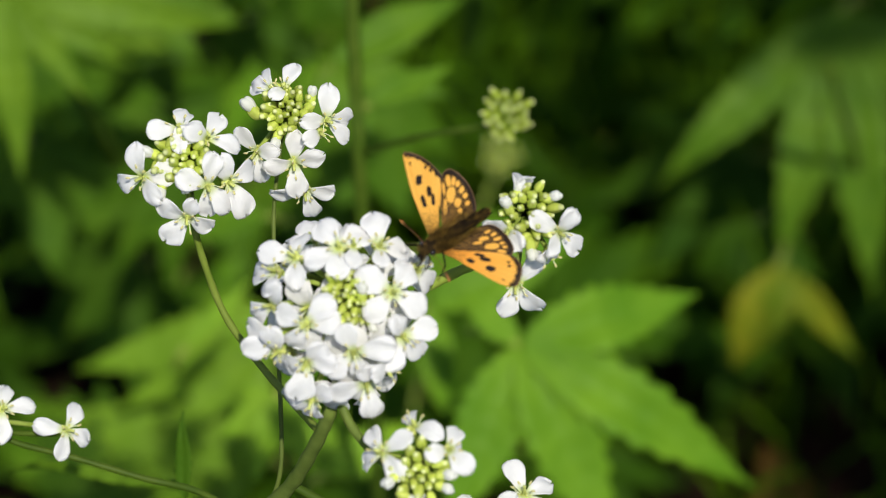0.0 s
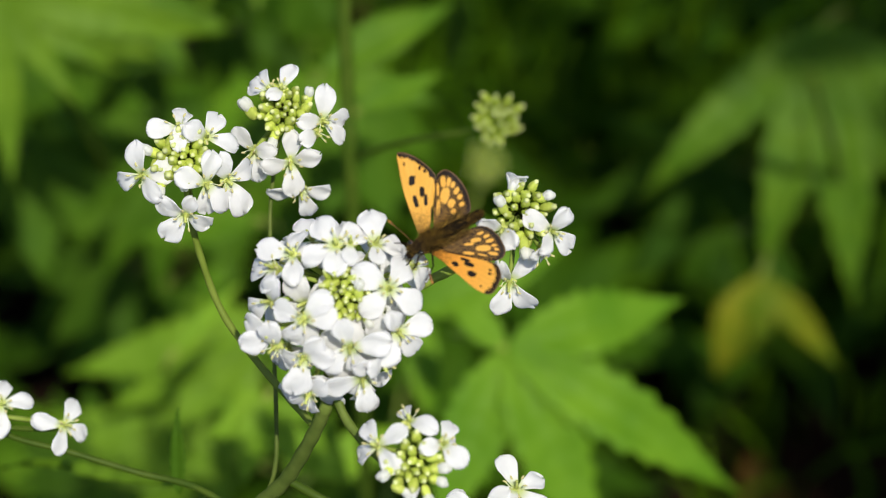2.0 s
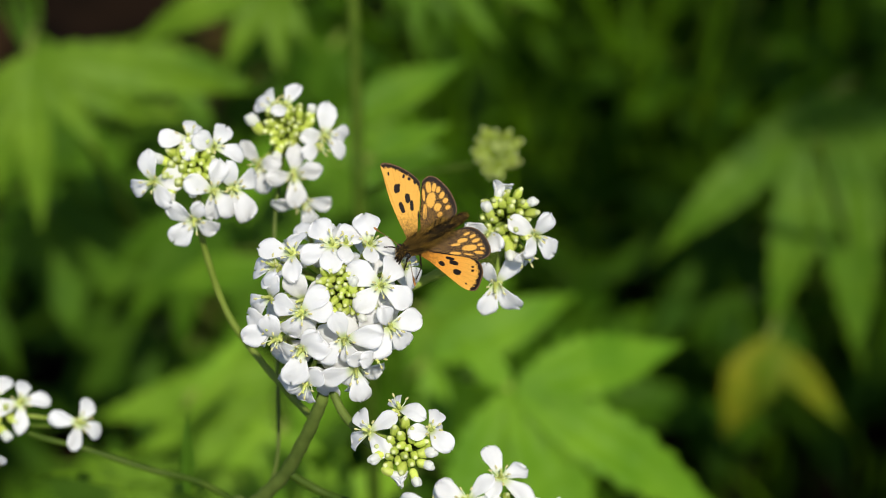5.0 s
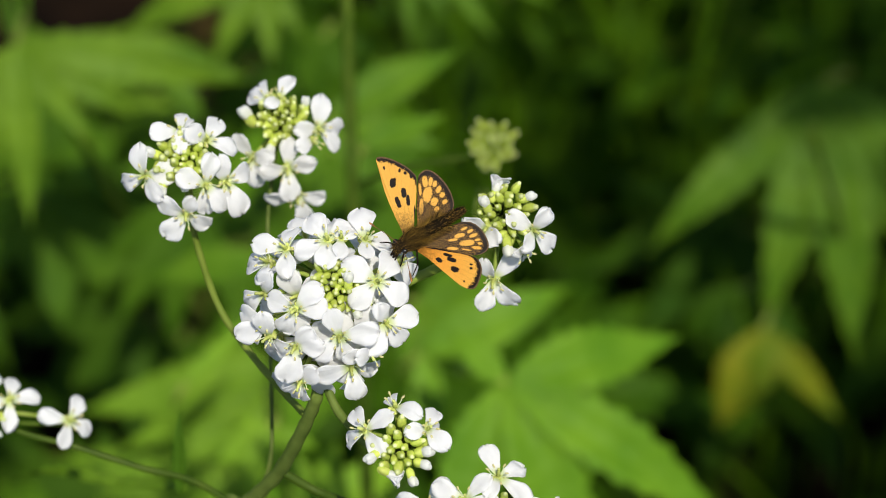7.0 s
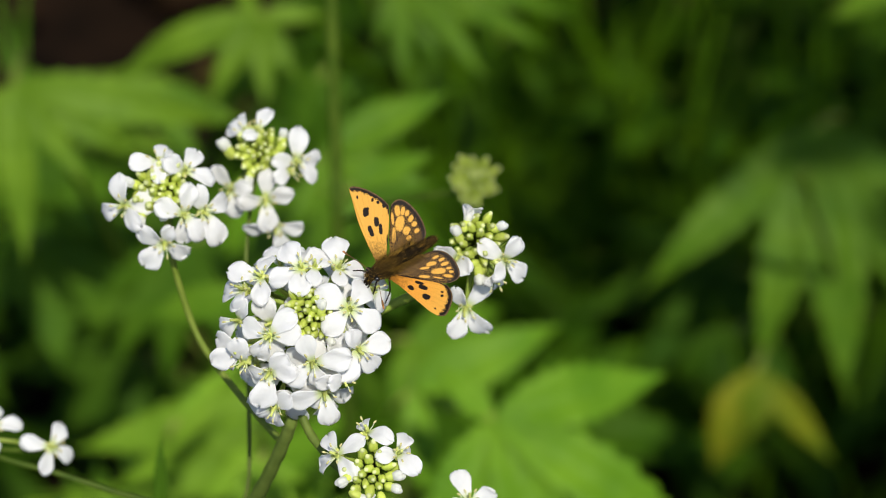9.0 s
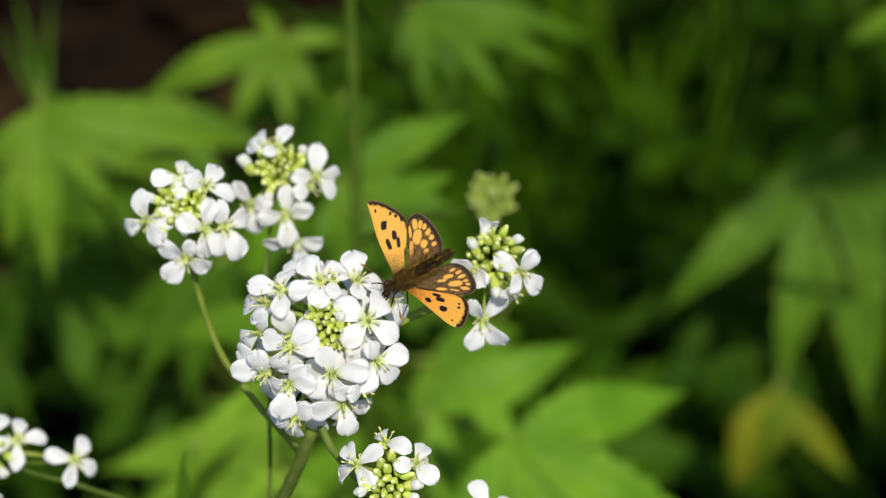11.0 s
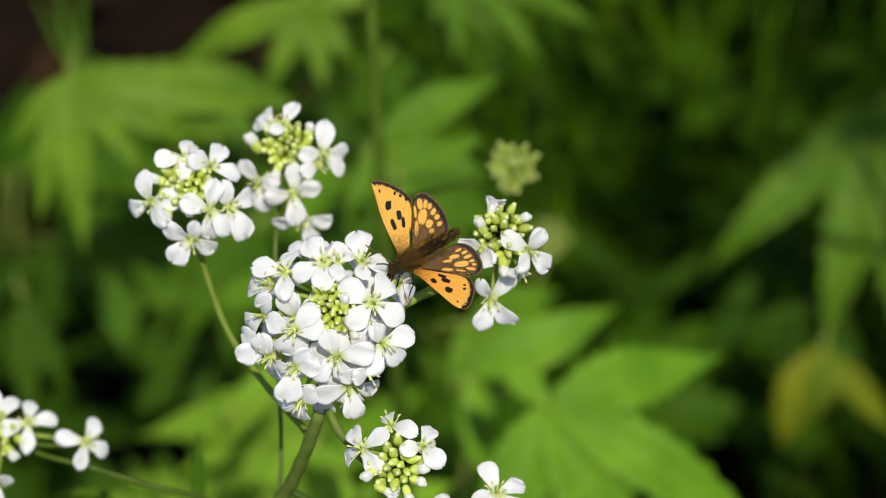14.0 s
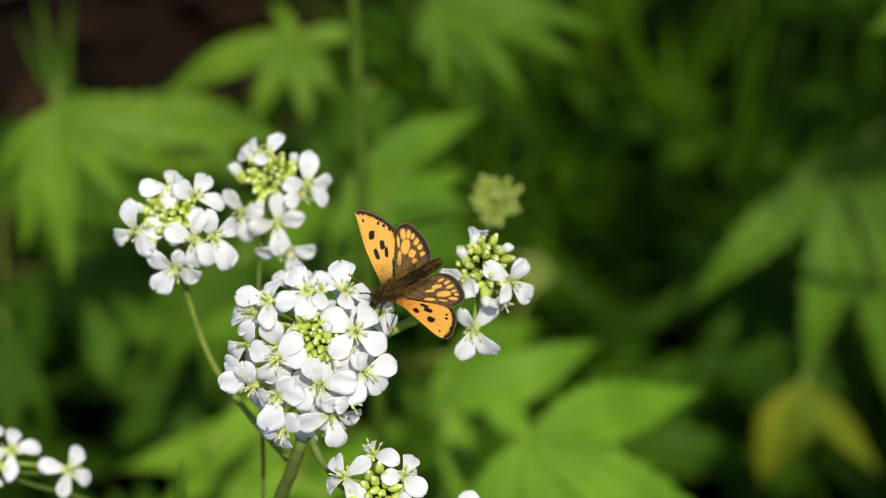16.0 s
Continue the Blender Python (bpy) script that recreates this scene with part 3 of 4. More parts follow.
def wing_mesh(name, base, outline, margin, spots, patches, dark_ground, lift, tone, rise=0.0):
    """A wing in the body's plane (mm). The rim runs round outline; margin: the share of it that is bordered dark;
    spots: ink marks on orange, patches: orange cells on brown, as centre, half sizes, turn; dark_ground: reach of the dusting."""
    rim = [Vector((x, y, 0)) for x, y in outline]
    run = smooth_run(rim, 17)
    rings = 120
    base = Vector((*base, 0))
    axis = Vector((0.89, 0.455, 0))  # along the abdomen
    verts, cols, faces = [], [], []
    n = len(run)
    for i in range(rings + 1):
        r = i / rings
        for j, q in enumerate(run):
            p = base + (q - base) * r
            off = abs(p.x * axis.y - p.y * axis.x)
            wave = 0.10 * math.sin(9 * j / n * math.pi) * r * r
            rear = max(0.0, (p - base).dot(Vector((0.88, -0.475, 0)))) * rise
            verts.append((p.x, p.y, lift * off + wave + rear))
            j_share = j / (n - 1)
            nz = noise.noise(Vector((p.x * 3, p.y * 3, 1.7)))
            fine = noise.noise(Vector((p.x * 11, p.y * 11, 4.2)))
            edge = (q - p).length
            near = (p - base).length
            if dark_ground:
                # orange cells on a brown ground, dusted with golden scales towards the root
                speck = noise.noise(Vector((p.x * 7, p.y * 7, 9.1)))
                k = 0
                for x, y, a, b, turn in patches:
                    c, t = math.cos(radians(turn)), math.sin(radians(turn))
                    dx, dy = p.x - x, p.y - y
                    e = (abs(dx * c + dy * t) / a) ** 2.4 + (abs(dy * c - dx * t) / b) ** 2.4
                    k = max(k, min(1, max(0, (1.42 + 0.3 * nz + 0.45 * fine - e) / 0.5)))
                dust = min(1, max(0, (dark_ground - near) / 4.0))
                k *= 1 - 0.8 * min(1, max(0, (speck + 0.5 * fine + 1.1 * dust - 0.35) / 0.3))
                gold = min(1, max(0, (speck + 0.8 * fine - 0.02) / 0.25)) * (0.50 + 0.32 * dust)
                col = (Vector(BROWN) * 0.9).lerp(Vector(tone) * 0.6, gold).lerp(Vector(tone), k)
            else:
                col = Vector(tone).lerp(Vector(YELLOW), min(1, near / 10.5))
                # dark dusting towards the body
                k = min(1, max(0, (4.2 + 1.6 * nz + 2.2 * fine - near) / 3.6))
                col = col.lerp(Vector((0.07, 0.042, 0.008)), 0.8 * k)
                # fine dark veins running out from the root, and the spots
                turn = math.atan2(p.y - base.y, p.x - base.x)
                line = abs((turn * 11.5) % 1.0 - 0.5) * near / 11.5
                col = col.lerp(Vector(BROWN), 0.16 * max(0.0, 1 - line / 0.09) * min(1, max(0, (near - 4.5) / 5)))
                for x, y, a, b, turn in spots:
                    c, s = math.cos(radians(turn)), math.sin(radians(turn))
                    dx, dy = p.x - x, p.y - y
                    e = (abs(dx * c + dy * s) / a) ** 2.8 + (abs(dy * c - dx * s) / b) ** 2.8
                    k = min(1, max(0, (1.15 + 0.5 * nz + 0.2 * fine - e) / 0.3))
                    col = col.lerp(Vector(INK), k)
            lo, hi, width = margin
            inside = min(1, max(0, (j_share - lo) / 0.05)) * min(1, max(0, (hi - j_share) / 0.05))
            w = width * inside * (1 + 0.35 * nz + 0.4 * fine) + 0.10
            k = min(1, max(0, (w - edge) / 0.12))
            col = col.lerp(Vector(BROWN) * 0.8, k)
            # the pale-brown fringe
            if inside > 0.3 and edge < 0.24:
                col = col.lerp(Vector((0.22, 0.13, 0.055)), min(1, max(0, 0.55 + 0.9 * fine)))
            cols.append((*col, 1))
    for i in range(rings):
        for j in range(n - 1):
            a = i * n + j
            faces.append((a, a + n, a + n + 1, a + 1))
    count = len(verts)
    # underside, a twentieth of a millimetre below
    verts += [(x, y, z - 0.05) for x, y, z in verts]
    faces += [(d + count, c + count, b + count, a + count) for a, b, c, d in faces]
    last = rings * n
    faces += [(last + j, last + j + count, last + j + 1 + count, last + j + 1) for j in range(n - 1)]
    cols += cols
    me = bpy.data.meshes.new(name)
    me.from_pydata([(x * 0.001, y * 0.001, z * 0.001) for x, y, z in verts], [], faces)
    layer = me.color_attributes.new("scales", "FLOAT_COLOR", "POINT")
    layer.data.foreach_set("color", np.array(cols, dtype=np.float32).ravel())
    me.materials.append(WING)
    me.polygons.foreach_set("use_smooth", [True] * len(me.polygons))
    return me


def butterfly():
    bf = thing("butterfly", BFLY, "orange butterfly with black spots, wings spread on white flowers", "butterfly")
    wings = {}
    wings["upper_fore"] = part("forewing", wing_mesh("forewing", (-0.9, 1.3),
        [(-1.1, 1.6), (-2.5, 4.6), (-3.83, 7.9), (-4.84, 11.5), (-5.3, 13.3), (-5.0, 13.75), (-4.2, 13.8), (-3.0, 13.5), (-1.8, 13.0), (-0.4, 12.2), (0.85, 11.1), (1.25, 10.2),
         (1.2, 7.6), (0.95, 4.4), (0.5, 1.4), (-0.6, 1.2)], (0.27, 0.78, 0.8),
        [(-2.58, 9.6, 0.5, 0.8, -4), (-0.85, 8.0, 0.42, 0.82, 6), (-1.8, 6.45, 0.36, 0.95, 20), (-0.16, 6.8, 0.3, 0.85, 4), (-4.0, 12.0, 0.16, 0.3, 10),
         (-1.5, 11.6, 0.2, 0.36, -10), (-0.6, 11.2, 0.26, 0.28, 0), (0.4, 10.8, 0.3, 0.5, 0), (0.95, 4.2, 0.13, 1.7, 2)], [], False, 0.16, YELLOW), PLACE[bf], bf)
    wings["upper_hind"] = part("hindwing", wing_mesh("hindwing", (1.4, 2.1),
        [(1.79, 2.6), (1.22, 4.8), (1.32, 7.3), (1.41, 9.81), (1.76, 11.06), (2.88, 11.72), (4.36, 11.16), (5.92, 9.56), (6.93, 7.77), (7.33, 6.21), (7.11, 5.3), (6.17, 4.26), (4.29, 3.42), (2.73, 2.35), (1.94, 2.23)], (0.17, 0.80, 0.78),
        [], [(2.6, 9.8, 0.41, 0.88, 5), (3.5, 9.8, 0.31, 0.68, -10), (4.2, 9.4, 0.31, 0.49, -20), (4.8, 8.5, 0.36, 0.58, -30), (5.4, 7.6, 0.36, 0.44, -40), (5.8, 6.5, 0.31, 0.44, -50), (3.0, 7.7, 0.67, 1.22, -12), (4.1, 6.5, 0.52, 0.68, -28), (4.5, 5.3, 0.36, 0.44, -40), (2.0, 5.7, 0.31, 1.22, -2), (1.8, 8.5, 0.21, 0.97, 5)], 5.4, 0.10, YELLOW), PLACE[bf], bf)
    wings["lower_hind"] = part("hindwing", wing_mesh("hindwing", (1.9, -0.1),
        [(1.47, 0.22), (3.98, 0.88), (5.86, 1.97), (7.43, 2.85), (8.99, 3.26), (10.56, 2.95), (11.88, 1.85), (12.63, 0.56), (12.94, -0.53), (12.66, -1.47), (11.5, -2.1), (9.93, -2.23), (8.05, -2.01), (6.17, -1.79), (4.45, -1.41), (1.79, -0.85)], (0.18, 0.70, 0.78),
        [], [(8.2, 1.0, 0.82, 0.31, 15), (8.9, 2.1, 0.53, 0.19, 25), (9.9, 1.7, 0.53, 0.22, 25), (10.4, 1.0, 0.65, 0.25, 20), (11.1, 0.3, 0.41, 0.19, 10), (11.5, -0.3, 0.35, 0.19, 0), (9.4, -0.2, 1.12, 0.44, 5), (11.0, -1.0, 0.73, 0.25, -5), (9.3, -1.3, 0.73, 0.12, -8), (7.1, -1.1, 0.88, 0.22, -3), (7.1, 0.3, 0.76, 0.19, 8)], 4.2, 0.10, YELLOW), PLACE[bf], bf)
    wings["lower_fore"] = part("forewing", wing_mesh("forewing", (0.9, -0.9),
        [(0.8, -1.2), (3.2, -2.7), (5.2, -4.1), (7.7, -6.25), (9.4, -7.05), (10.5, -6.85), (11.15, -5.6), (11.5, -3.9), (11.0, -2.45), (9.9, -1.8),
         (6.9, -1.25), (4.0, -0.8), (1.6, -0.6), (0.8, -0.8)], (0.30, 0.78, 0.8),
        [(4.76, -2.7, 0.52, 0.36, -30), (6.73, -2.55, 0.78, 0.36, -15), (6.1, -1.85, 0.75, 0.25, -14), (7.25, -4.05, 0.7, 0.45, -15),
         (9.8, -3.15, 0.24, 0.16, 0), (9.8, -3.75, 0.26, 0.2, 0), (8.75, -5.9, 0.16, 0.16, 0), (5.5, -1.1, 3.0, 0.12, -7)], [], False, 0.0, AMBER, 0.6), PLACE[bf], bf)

    # abdomen, thorax and head in a row along the body
    def body_part(name, mat, build, label=""):
        bm = bmesh.new()
        build(bm)
        return part(name, mesh_of(name, bm, *mat), PLACE[bf], bf, label)

    mm = 0.001
    rnd = random.Random(12)

    def furry(bm, centre, axis, length, radius, hairs, long, back, gold=0.25):
        """A furred ellipsoid: tapered hairs lie along the body."""
        axis = Vector(axis).normalized()
        blob(bm, centre, axis, (length, radius), 14, 12)
        q = axis.to_track_quat("Z", "Y").to_matrix()
        for _ in range(hairs):
            a, s = rnd.uniform(0, 2 * math.pi), rnd.uniform(-0.96, 0.96)
            c = math.sqrt(1 - s * s)
            p = Vector(centre) + q @ Vector((math.cos(a) * c * radius, math.sin(a) * c * radius, s * length))
            n = (q @ Vector((math.cos(a) * c / radius, math.sin(a) * c / radius, s / length))).normalized()
            d = (n * 0.28 + axis * back + Vector((rnd.uniform(-.3, .3), rnd.uniform(-.3, .3), rnd.uniform(-.2, .3)))).normalized()
            side = d.orthogonal().normalized() * 0.019 * mm
            up = d.cross(side)
            e = p + d * long * rnd.uniform(0.6, 1.3)
            mat = 1 if rnd.random() < gold else 0
            base = [bm.verts.new(p + side), bm.verts.new(p - side * 0.5 + up), bm.verts.new(p - side * 0.5 - up)]
            tip = bm.verts.new(e)
            for x, y in ((0, 1), (1, 2), (2, 0)):
                bm.faces.new((base[x], base[y], tip)).material_index = mat

    tail = Vector((0.86, 0.5, 0.06))

    def abdomen(bm):
        a = Vector((0.6, 0.4, 0.55)) * mm
        furry(bm, a + tail * 3.9 * mm, tail, 5.2 * mm, 0.98 * mm, 2600, 1.0 * mm, 1.5, 0.16)
        furry(bm, a + tail * 7.9 * mm, tail, 1.9 * mm, 0.82 * mm, 800, 0.6 * mm, 1.6)

    def thorax(bm):
        furry(bm, Vector((0.1, 0.1, 0.5)) * mm, tail, 2.4 * mm, 1.5 * mm, 2400, 1.7 * mm, 1.5)

    def head(bm):
        furry(bm, Vector((-1.9, -0.9, 0.4)) * mm, tail, 0.85 * mm, 0.95 * mm, 420, 0.55 * mm, -0.3, 0.55)

    body_part("abdomen", (FUR, HAIR), abdomen, "slender dark furry abdomen")
    body_part("thorax", (FUR, HAIR), thorax, "dark thorax with golden hairs")
    def mane(bm):
        """Long hairs from the sides of the body, lying over the wings' roots."""
        for _ in range(900):
            s = rnd.uniform(-1.2, 6.4)
            flank = rnd.choice((-1, 1))
            across = Vector((-0.5, 0.86, 0)) * flank
            p = (Vector((0.3, 0.25, 0.75)) + tail * s + across * rnd.uniform(0.3, 1.2)) * mm
            d = (tail * rnd.uniform(0.5, 1.2) + across * rnd.uniform(0.3, 1.3) + Vector((0, 0, rnd.uniform(0.0, 0.22)))).normalized()
            long = rnd.uniform(0.8, 2.2) * mm
            side = d.cross(Vector((0, 0, 1))).normalized() * 0.022 * mm
            up = Vector((0, 0, 0.022)) * mm
            mat = 1 if rnd.random() < 0.62 else 0
            mid, e = p + d * long * 0.5 + up * 3, p + d * long
            a = [bm.verts.new(p + side), bm.verts.new(p - side), bm.verts.new(p + up)]
            b = [bm.verts.new(mid + side * 0.7), bm.verts.new(mid - side * 0.7), bm.verts.new(mid + up)]
            c = bm.verts.new(e)
            for x, y in ((0, 1), (1, 2), (2, 0)):
                bm.faces.new((a[x], a[y], b[y], b[x])).material_index = mat
                bm.faces.new((b[x], b[y], c)).material_index = mat

    body_part("mane", (FUR, HAIR), mane, "long golden-brown body hairs")
    h = body_part("head", (FUR, HAIR), head, "dark furry head")
    for e in ((-0.75, -1.45, 1.0), (-2.2, 0.0, 0.5)):
        bm = bmesh.new()
        blob(bm, Vector(e) * mm, (0, 0, 1), (0.5 * mm, 0.52 * mm), 12, 9)
        part("eye", mesh_of("eye", bm, BLACK), PLACE[bf], h, "glossy black eye")
    for pts in ([(-1.9, -0.1, 0.9), (-3.6, 1.2, 1.6), (-5.4, 2.4, 2.2), (-6.1, 2.9, 2.4)], [(-0.8, -1.7, 1.0), (-0.35, -3.0, 2.4), (0.0, -4.6, 3.4), (0.35, -6.1, 4.0)]):
        bm = bmesh.new()
        run = smooth_run([Vector(p) * mm for p in pts], 6)
        n = len(run)
        tube(bm, run, [0.055 * mm if k < n - 6 else (0.07 + 0.13 * math.sin((k - n + 6) / 6 * math.pi)) * mm for k in range(n)], 7)
        part("antenna", mesh_of("antenna", bm, ANTENNA), PLACE[bf], h, "thin brown antenna with a club tip")
        bm = bmesh.new()
        blob(bm, run[-1], run[-1] - run[-4], (0.45 * mm, 0.17 * mm), 8, 6)
        part("club", mesh_of("club", bm, ORANGE), PLACE[bf], h, "orange tip of the antenna")
    bm = bmesh.new()
    for p in ((-2.5, -1.5, 0.2), (-2.2, -1.9, 0.3)):
        blob(bm, Vector(p) * mm, (-0.6, -0.8, 0.1), (0.9 * mm, 0.28 * mm), 8, 6)
    part("palp", mesh_of("palp", bm, FUR), PLACE[bf], h)
    bm = bmesh.new()
    tube(bm, smooth_run([Vector(p) * mm for p in [(-2.3, -1.5, 0.0), (-2.8, -2.2, -0.8), (-3.0, -2.7, -2.4)]], 5), 0.07 * mm, 6)
    part("proboscis", mesh_of("proboscis", bm, BLACK), PLACE[bf], h)
    legs = ([(-2.0, -0.6, 0.3), (-3.3, -0.1, 0.4), (-4.8, -0.1, 0.0)], [(1.2, -1.2, 0.3), (1.35, -3.0, 0.6), (1.3, -3.7, 0.4), (0.5, -5.6, -0.5)],
            [(-0.9, -1.9, 0.3), (-1.2, -3.2, 0.3), (-1.5, -4.0, -0.6)], [(-1.6, -1.6, 0.3), (-2.4, -3.0, 0.0), (-2.6, -3.4, -0.8)])
    for pts in legs:
        bm = bmesh.new()
        run = smooth_run([Vector(p) * mm for p in pts], 5)
        tube(bm, run, [(0.16 - 0.08 * k / len(run)) * mm for k in range(len(run))], 7)
        part("leg", mesh_of("leg", bm, FUR), PLACE[bf], bf)
    return bf, wings


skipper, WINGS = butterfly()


# ---- the leafy background ----
def lobe_grid(length, wide, turn, droop, seed, fold=0.28):
    """One lance-shaped lobe with a toothed edge, a grooved midrib and a drooping tip; it starts at the leaf's joint."""
    rows, cols = 37, 9
    c, s = math.cos(turn), math.sin(turn)
    grid = []
    for i in range(rows):
        u = i / (rows - 1)
        w = wide * length * (u + 0.005) ** 0.85 * (1 - u) ** 1.3 / 0.236 + 0.008 * length * (1 - u)
        row = []
        for j in range(cols):
            q = j / (cols - 1) * 2 - 1
            tooth = 1 + (0.4 * (i % 4) / 4.0 if abs(q) > 0.95 else 0)
            x = u * length + abs(q) * w * 0.25 * (1 - u)
            y = q * w * tooth
            z = fold * abs(y) - droop * length * u * u + 0.03 * length * math.sin(7 * u + seed) * u * (0.4 + abs(q))
            z += 0.007 * length * abs(math.sin(26 * (u - 0.3 * abs(q) * wide))) * math.sin(math.pi * u)
            row.append(Vector((x * c - y * s, x * s + y * c, z)))
        grid.append(row)
    return grid


def leaf_mesh(lobes, size, seed, mat, droop=0.22, petiole=0.5):
    """A palmate leaf; lobes: turn in degrees, share of the size, half width."""
    bm = bmesh.new()
    rnd = random.Random(seed)
    for k, (turn, share, wide) in enumerate(lobes):
        g = lobe_grid(size * share, wide, radians(turn), droop * rnd.uniform(0.7, 1.3), seed + k)
        for row in g:
            for p in row:
                p.z -= 0.0006 * k
        shell(bm, g, 0.0004)
    if petiole:
        tube(bm, smooth_run([(0.002, 0, -0.0008), (-size * petiole * 0.5, 0, -size * 0.10), (-size * petiole, 0, -size * 0.35)], 5), 0.0011, 7, 1)
    return mesh_of("leaf", bm, mat, STEM)


PALM = [(0, 1.0, 0.17), (42, 0.86, 0.16), (-42, 0.84, 0.16), (86, 0.6, 0.16), (-86, 0.58, 0.16)]


def leaf_at(plant, joint, tip, lobes, mat, seed, facing=(0, 0.25, -1.0), droop=0.2, petiole=0.5):
    """A leaf with its joint and the tip of its chief lobe at places of the working plane; facing: its upper side."""
    a, b = spot(*joint), spot(*tip)
    me = leaf_mesh(lobes, (b - a).length, seed, mat, droop, petiole)
    m = frame_of(b - a, way(*facing), a) @ pose(0, 0, 0, 0, -math.degrees(math.atan(droop)), 0)
    return part("leaf", me, m, plant)


def herb(label, foot, top, radius=1.6):
    """A leafy plant: a stem from the ground; leaves are added to it."""
    a, b = Vector(foot), spot(*top)
    plant = thing("leafy_plant", Matrix.Translation(a), label, "plant", "palmate-leaved plants")
    bm = bmesh.new()
    bend = a.lerp(b, 0.5) + Vector((0.012, -0.01, 0.02))
    tube(bm, smooth_run([a, bend, b], 10), [radius * 0.001 * (1.2 - 0.5 * k / 20) for k in range(21)], 9)
    part("stem", mesh_of("stem", bm, STEM_SHADED), Matrix.Identity(4), plant)
    return plant


# the plant with the broad leaf below the butterfly
p1 = herb("leafy plant with broad bright green palmate leaves", (0.04, 0.26, 0), (20.0, -38.3, 285.6), 2.0)
leaf_at(p1, (17.6, -36.5, 265.0), (79.7, -75.9, 275.0), [(0, 1.0, 0.098), (47, 0.7, 0.14), (-35, 0.82, 0.136), (-82, 0.71, 0.145), (165, 0.3, 0.17)], LEAF, 11, petiole=0.2)
leaf_at(p1, (-6.4, -31.6, 345.0), (39.4, -12.7, 355.0), [(0, 1.0, 0.14), (21, 0.56, 0.13), (-108, 0.68, 0.13)], LEAF, 14, petiole=0.2)
leaf_at(p1, (-7.3, -16.1, 357.0), (26.6, -23.6, 369.6), [(0, 1.0, 0.17), (30, 0.9, 0.17), (-42, 0.9, 0.16), (-86, 0.8, 0.16)], LEAF, 13, petiole=0.2)
# the plant at the side with hanging lobes, and its yellowing leaf
p2 = herb("leafy plant with hanging palmate leaves in half shade", (0.16, 0.42, 0), (123.6, 40.3, 420.0), 2.0)
leaf_at(p2, (143.5, 62.2, 525.0), (77.7, -1.9, 535.0), [(0, 1.0, 0.085), (33, 1.03, 0.095), (54, 1.16, 0.09), (76, 0.9, 0.08), (105, 0.64, 0.09)], LEAF, 21, petiole=0.2)
leaf_at(p2, (119.0, -29.7, 512.0), (103.9, -66.9, 522.0), [(0, 1.0, 0.2), (63, 1.1, 0.1), (30, 0.57, 0.2)], LEAF_YELLOW, 24, petiole=0.2)
leaf_at(p2, (115.5, -15.2, 548.0), (92.2, -35.2, 558.0), [(0, 1.0, 0.2), (101, 1.0, 0.2), (47, 1.13, 0.2)], LEAF_SHADED, 22, petiole=0.2)
leaf_at(p2, (160.1, 100.2, 400.0), (130.2, 90.6, 410.0), [(0, 1.0, 0.13), (46, 0.78, 0.12)], LEAF_LIT, 23, petiole=0.2)
# the plants at the far side
p3 = herb("leafy plant with a fan of drooping green leaves", (-0.12, 0.40, 0), (-123.8, 53.7, 361.2), 2.0)
leaf_at(p3, (-128.4, 61.8, 338.0), (-125.7, 7.8, 348.0), [(0, 1.0, 0.085), (33, 0.71, 0.09), (55, 0.76, 0.09), (78, 1.19, 0.09), (-18, 0.86, 0.085), (-47, 0.57, 0.1)], LEAF_LIT, 31, petiole=0.2)
leaf_at(p3, (-94.5, 63.2, 400.0), (-65.3, 54.9, 410.0), [(0, 1.0, 0.15), (-38, 0.84, 0.15), (-123, 0.55, 0.15)], LEAF, 32, petiole=0.2)
leaf_at(p3, (-83.3, 16.1, 430.0), (-112.1, -27.0, 440.0), [(0, 1.0, 0.1), (22, 0.99, 0.1), (-27, 0.81, 0.11), (50, 0.72, 0.11)], LEAF_DIM, 35, petiole=0.2)
leaf_at(p3, (-156.9, -6.4, 400.0), (-142.5, -40.4, 410.0), [(0, 1.0, 0.09), (-22, 1.21, 0.09)], LEAF_DIM, 34, petiole=0.2)
leaf_at(p3, (-99.0, 27.2, 483.0), (-92.9, 0.5, 483.0), [(0, 1.0, 0.2), (45, 1.0, 0.2), (-45, 1.1, 0.2), (90, 0.9, 0.2), (-90, 1.0, 0.2)], LEAF_DIM, 36, petiole=0.2)
leaf_at(p3, (-55.1, 59.2, 504.0), (-63.5, 40.4, 504.0), [(0, 1.0, 0.2), (50, 0.9, 0.2), (-50, 1.0, 0.2)], LEAF_DIM, 37, petiole=0.2)
leaf_at(p3, (-147.6, 46.5, 470.0), (-134.7, 22.4, 480.0), [(0, 1.0, 0.17), (-57, 0.97, 0.16), (48, 1.1, 0.16), (-108, 1.03, 0.17)], LEAF_DIM, 61, petiole=0.2)
leaf_at(p3, (-104.1, 53.3, 480.0), (-119.7, 26.9, 490.0), [(0, 1.0, 0.17), (55, 0.91, 0.17), (103, 0.77, 0.16), (-43, 0.86, 0.16)], LEAF_DIM, 62, petiole=0.2)
leaf_at(p3, (-70.8, 58.9, 500.0), (-82.1, 31.9, 510.0), [(0, 1.0, 0.17), (56, 0.88, 0.17), (102, 0.87, 0.16), (-45, 0.71, 0.16)], LEAF_DIM, 63, petiole=0.2)
leaf_at(p3, (-134.8, 75.2, 520.0), (-151.4, 56.4, 530.0), [(0, 1.0, 0.17), (75, 0.88, 0.17), (122, 0.88, 0.16)], LEAF_DIM, 64, petiole=0.2)
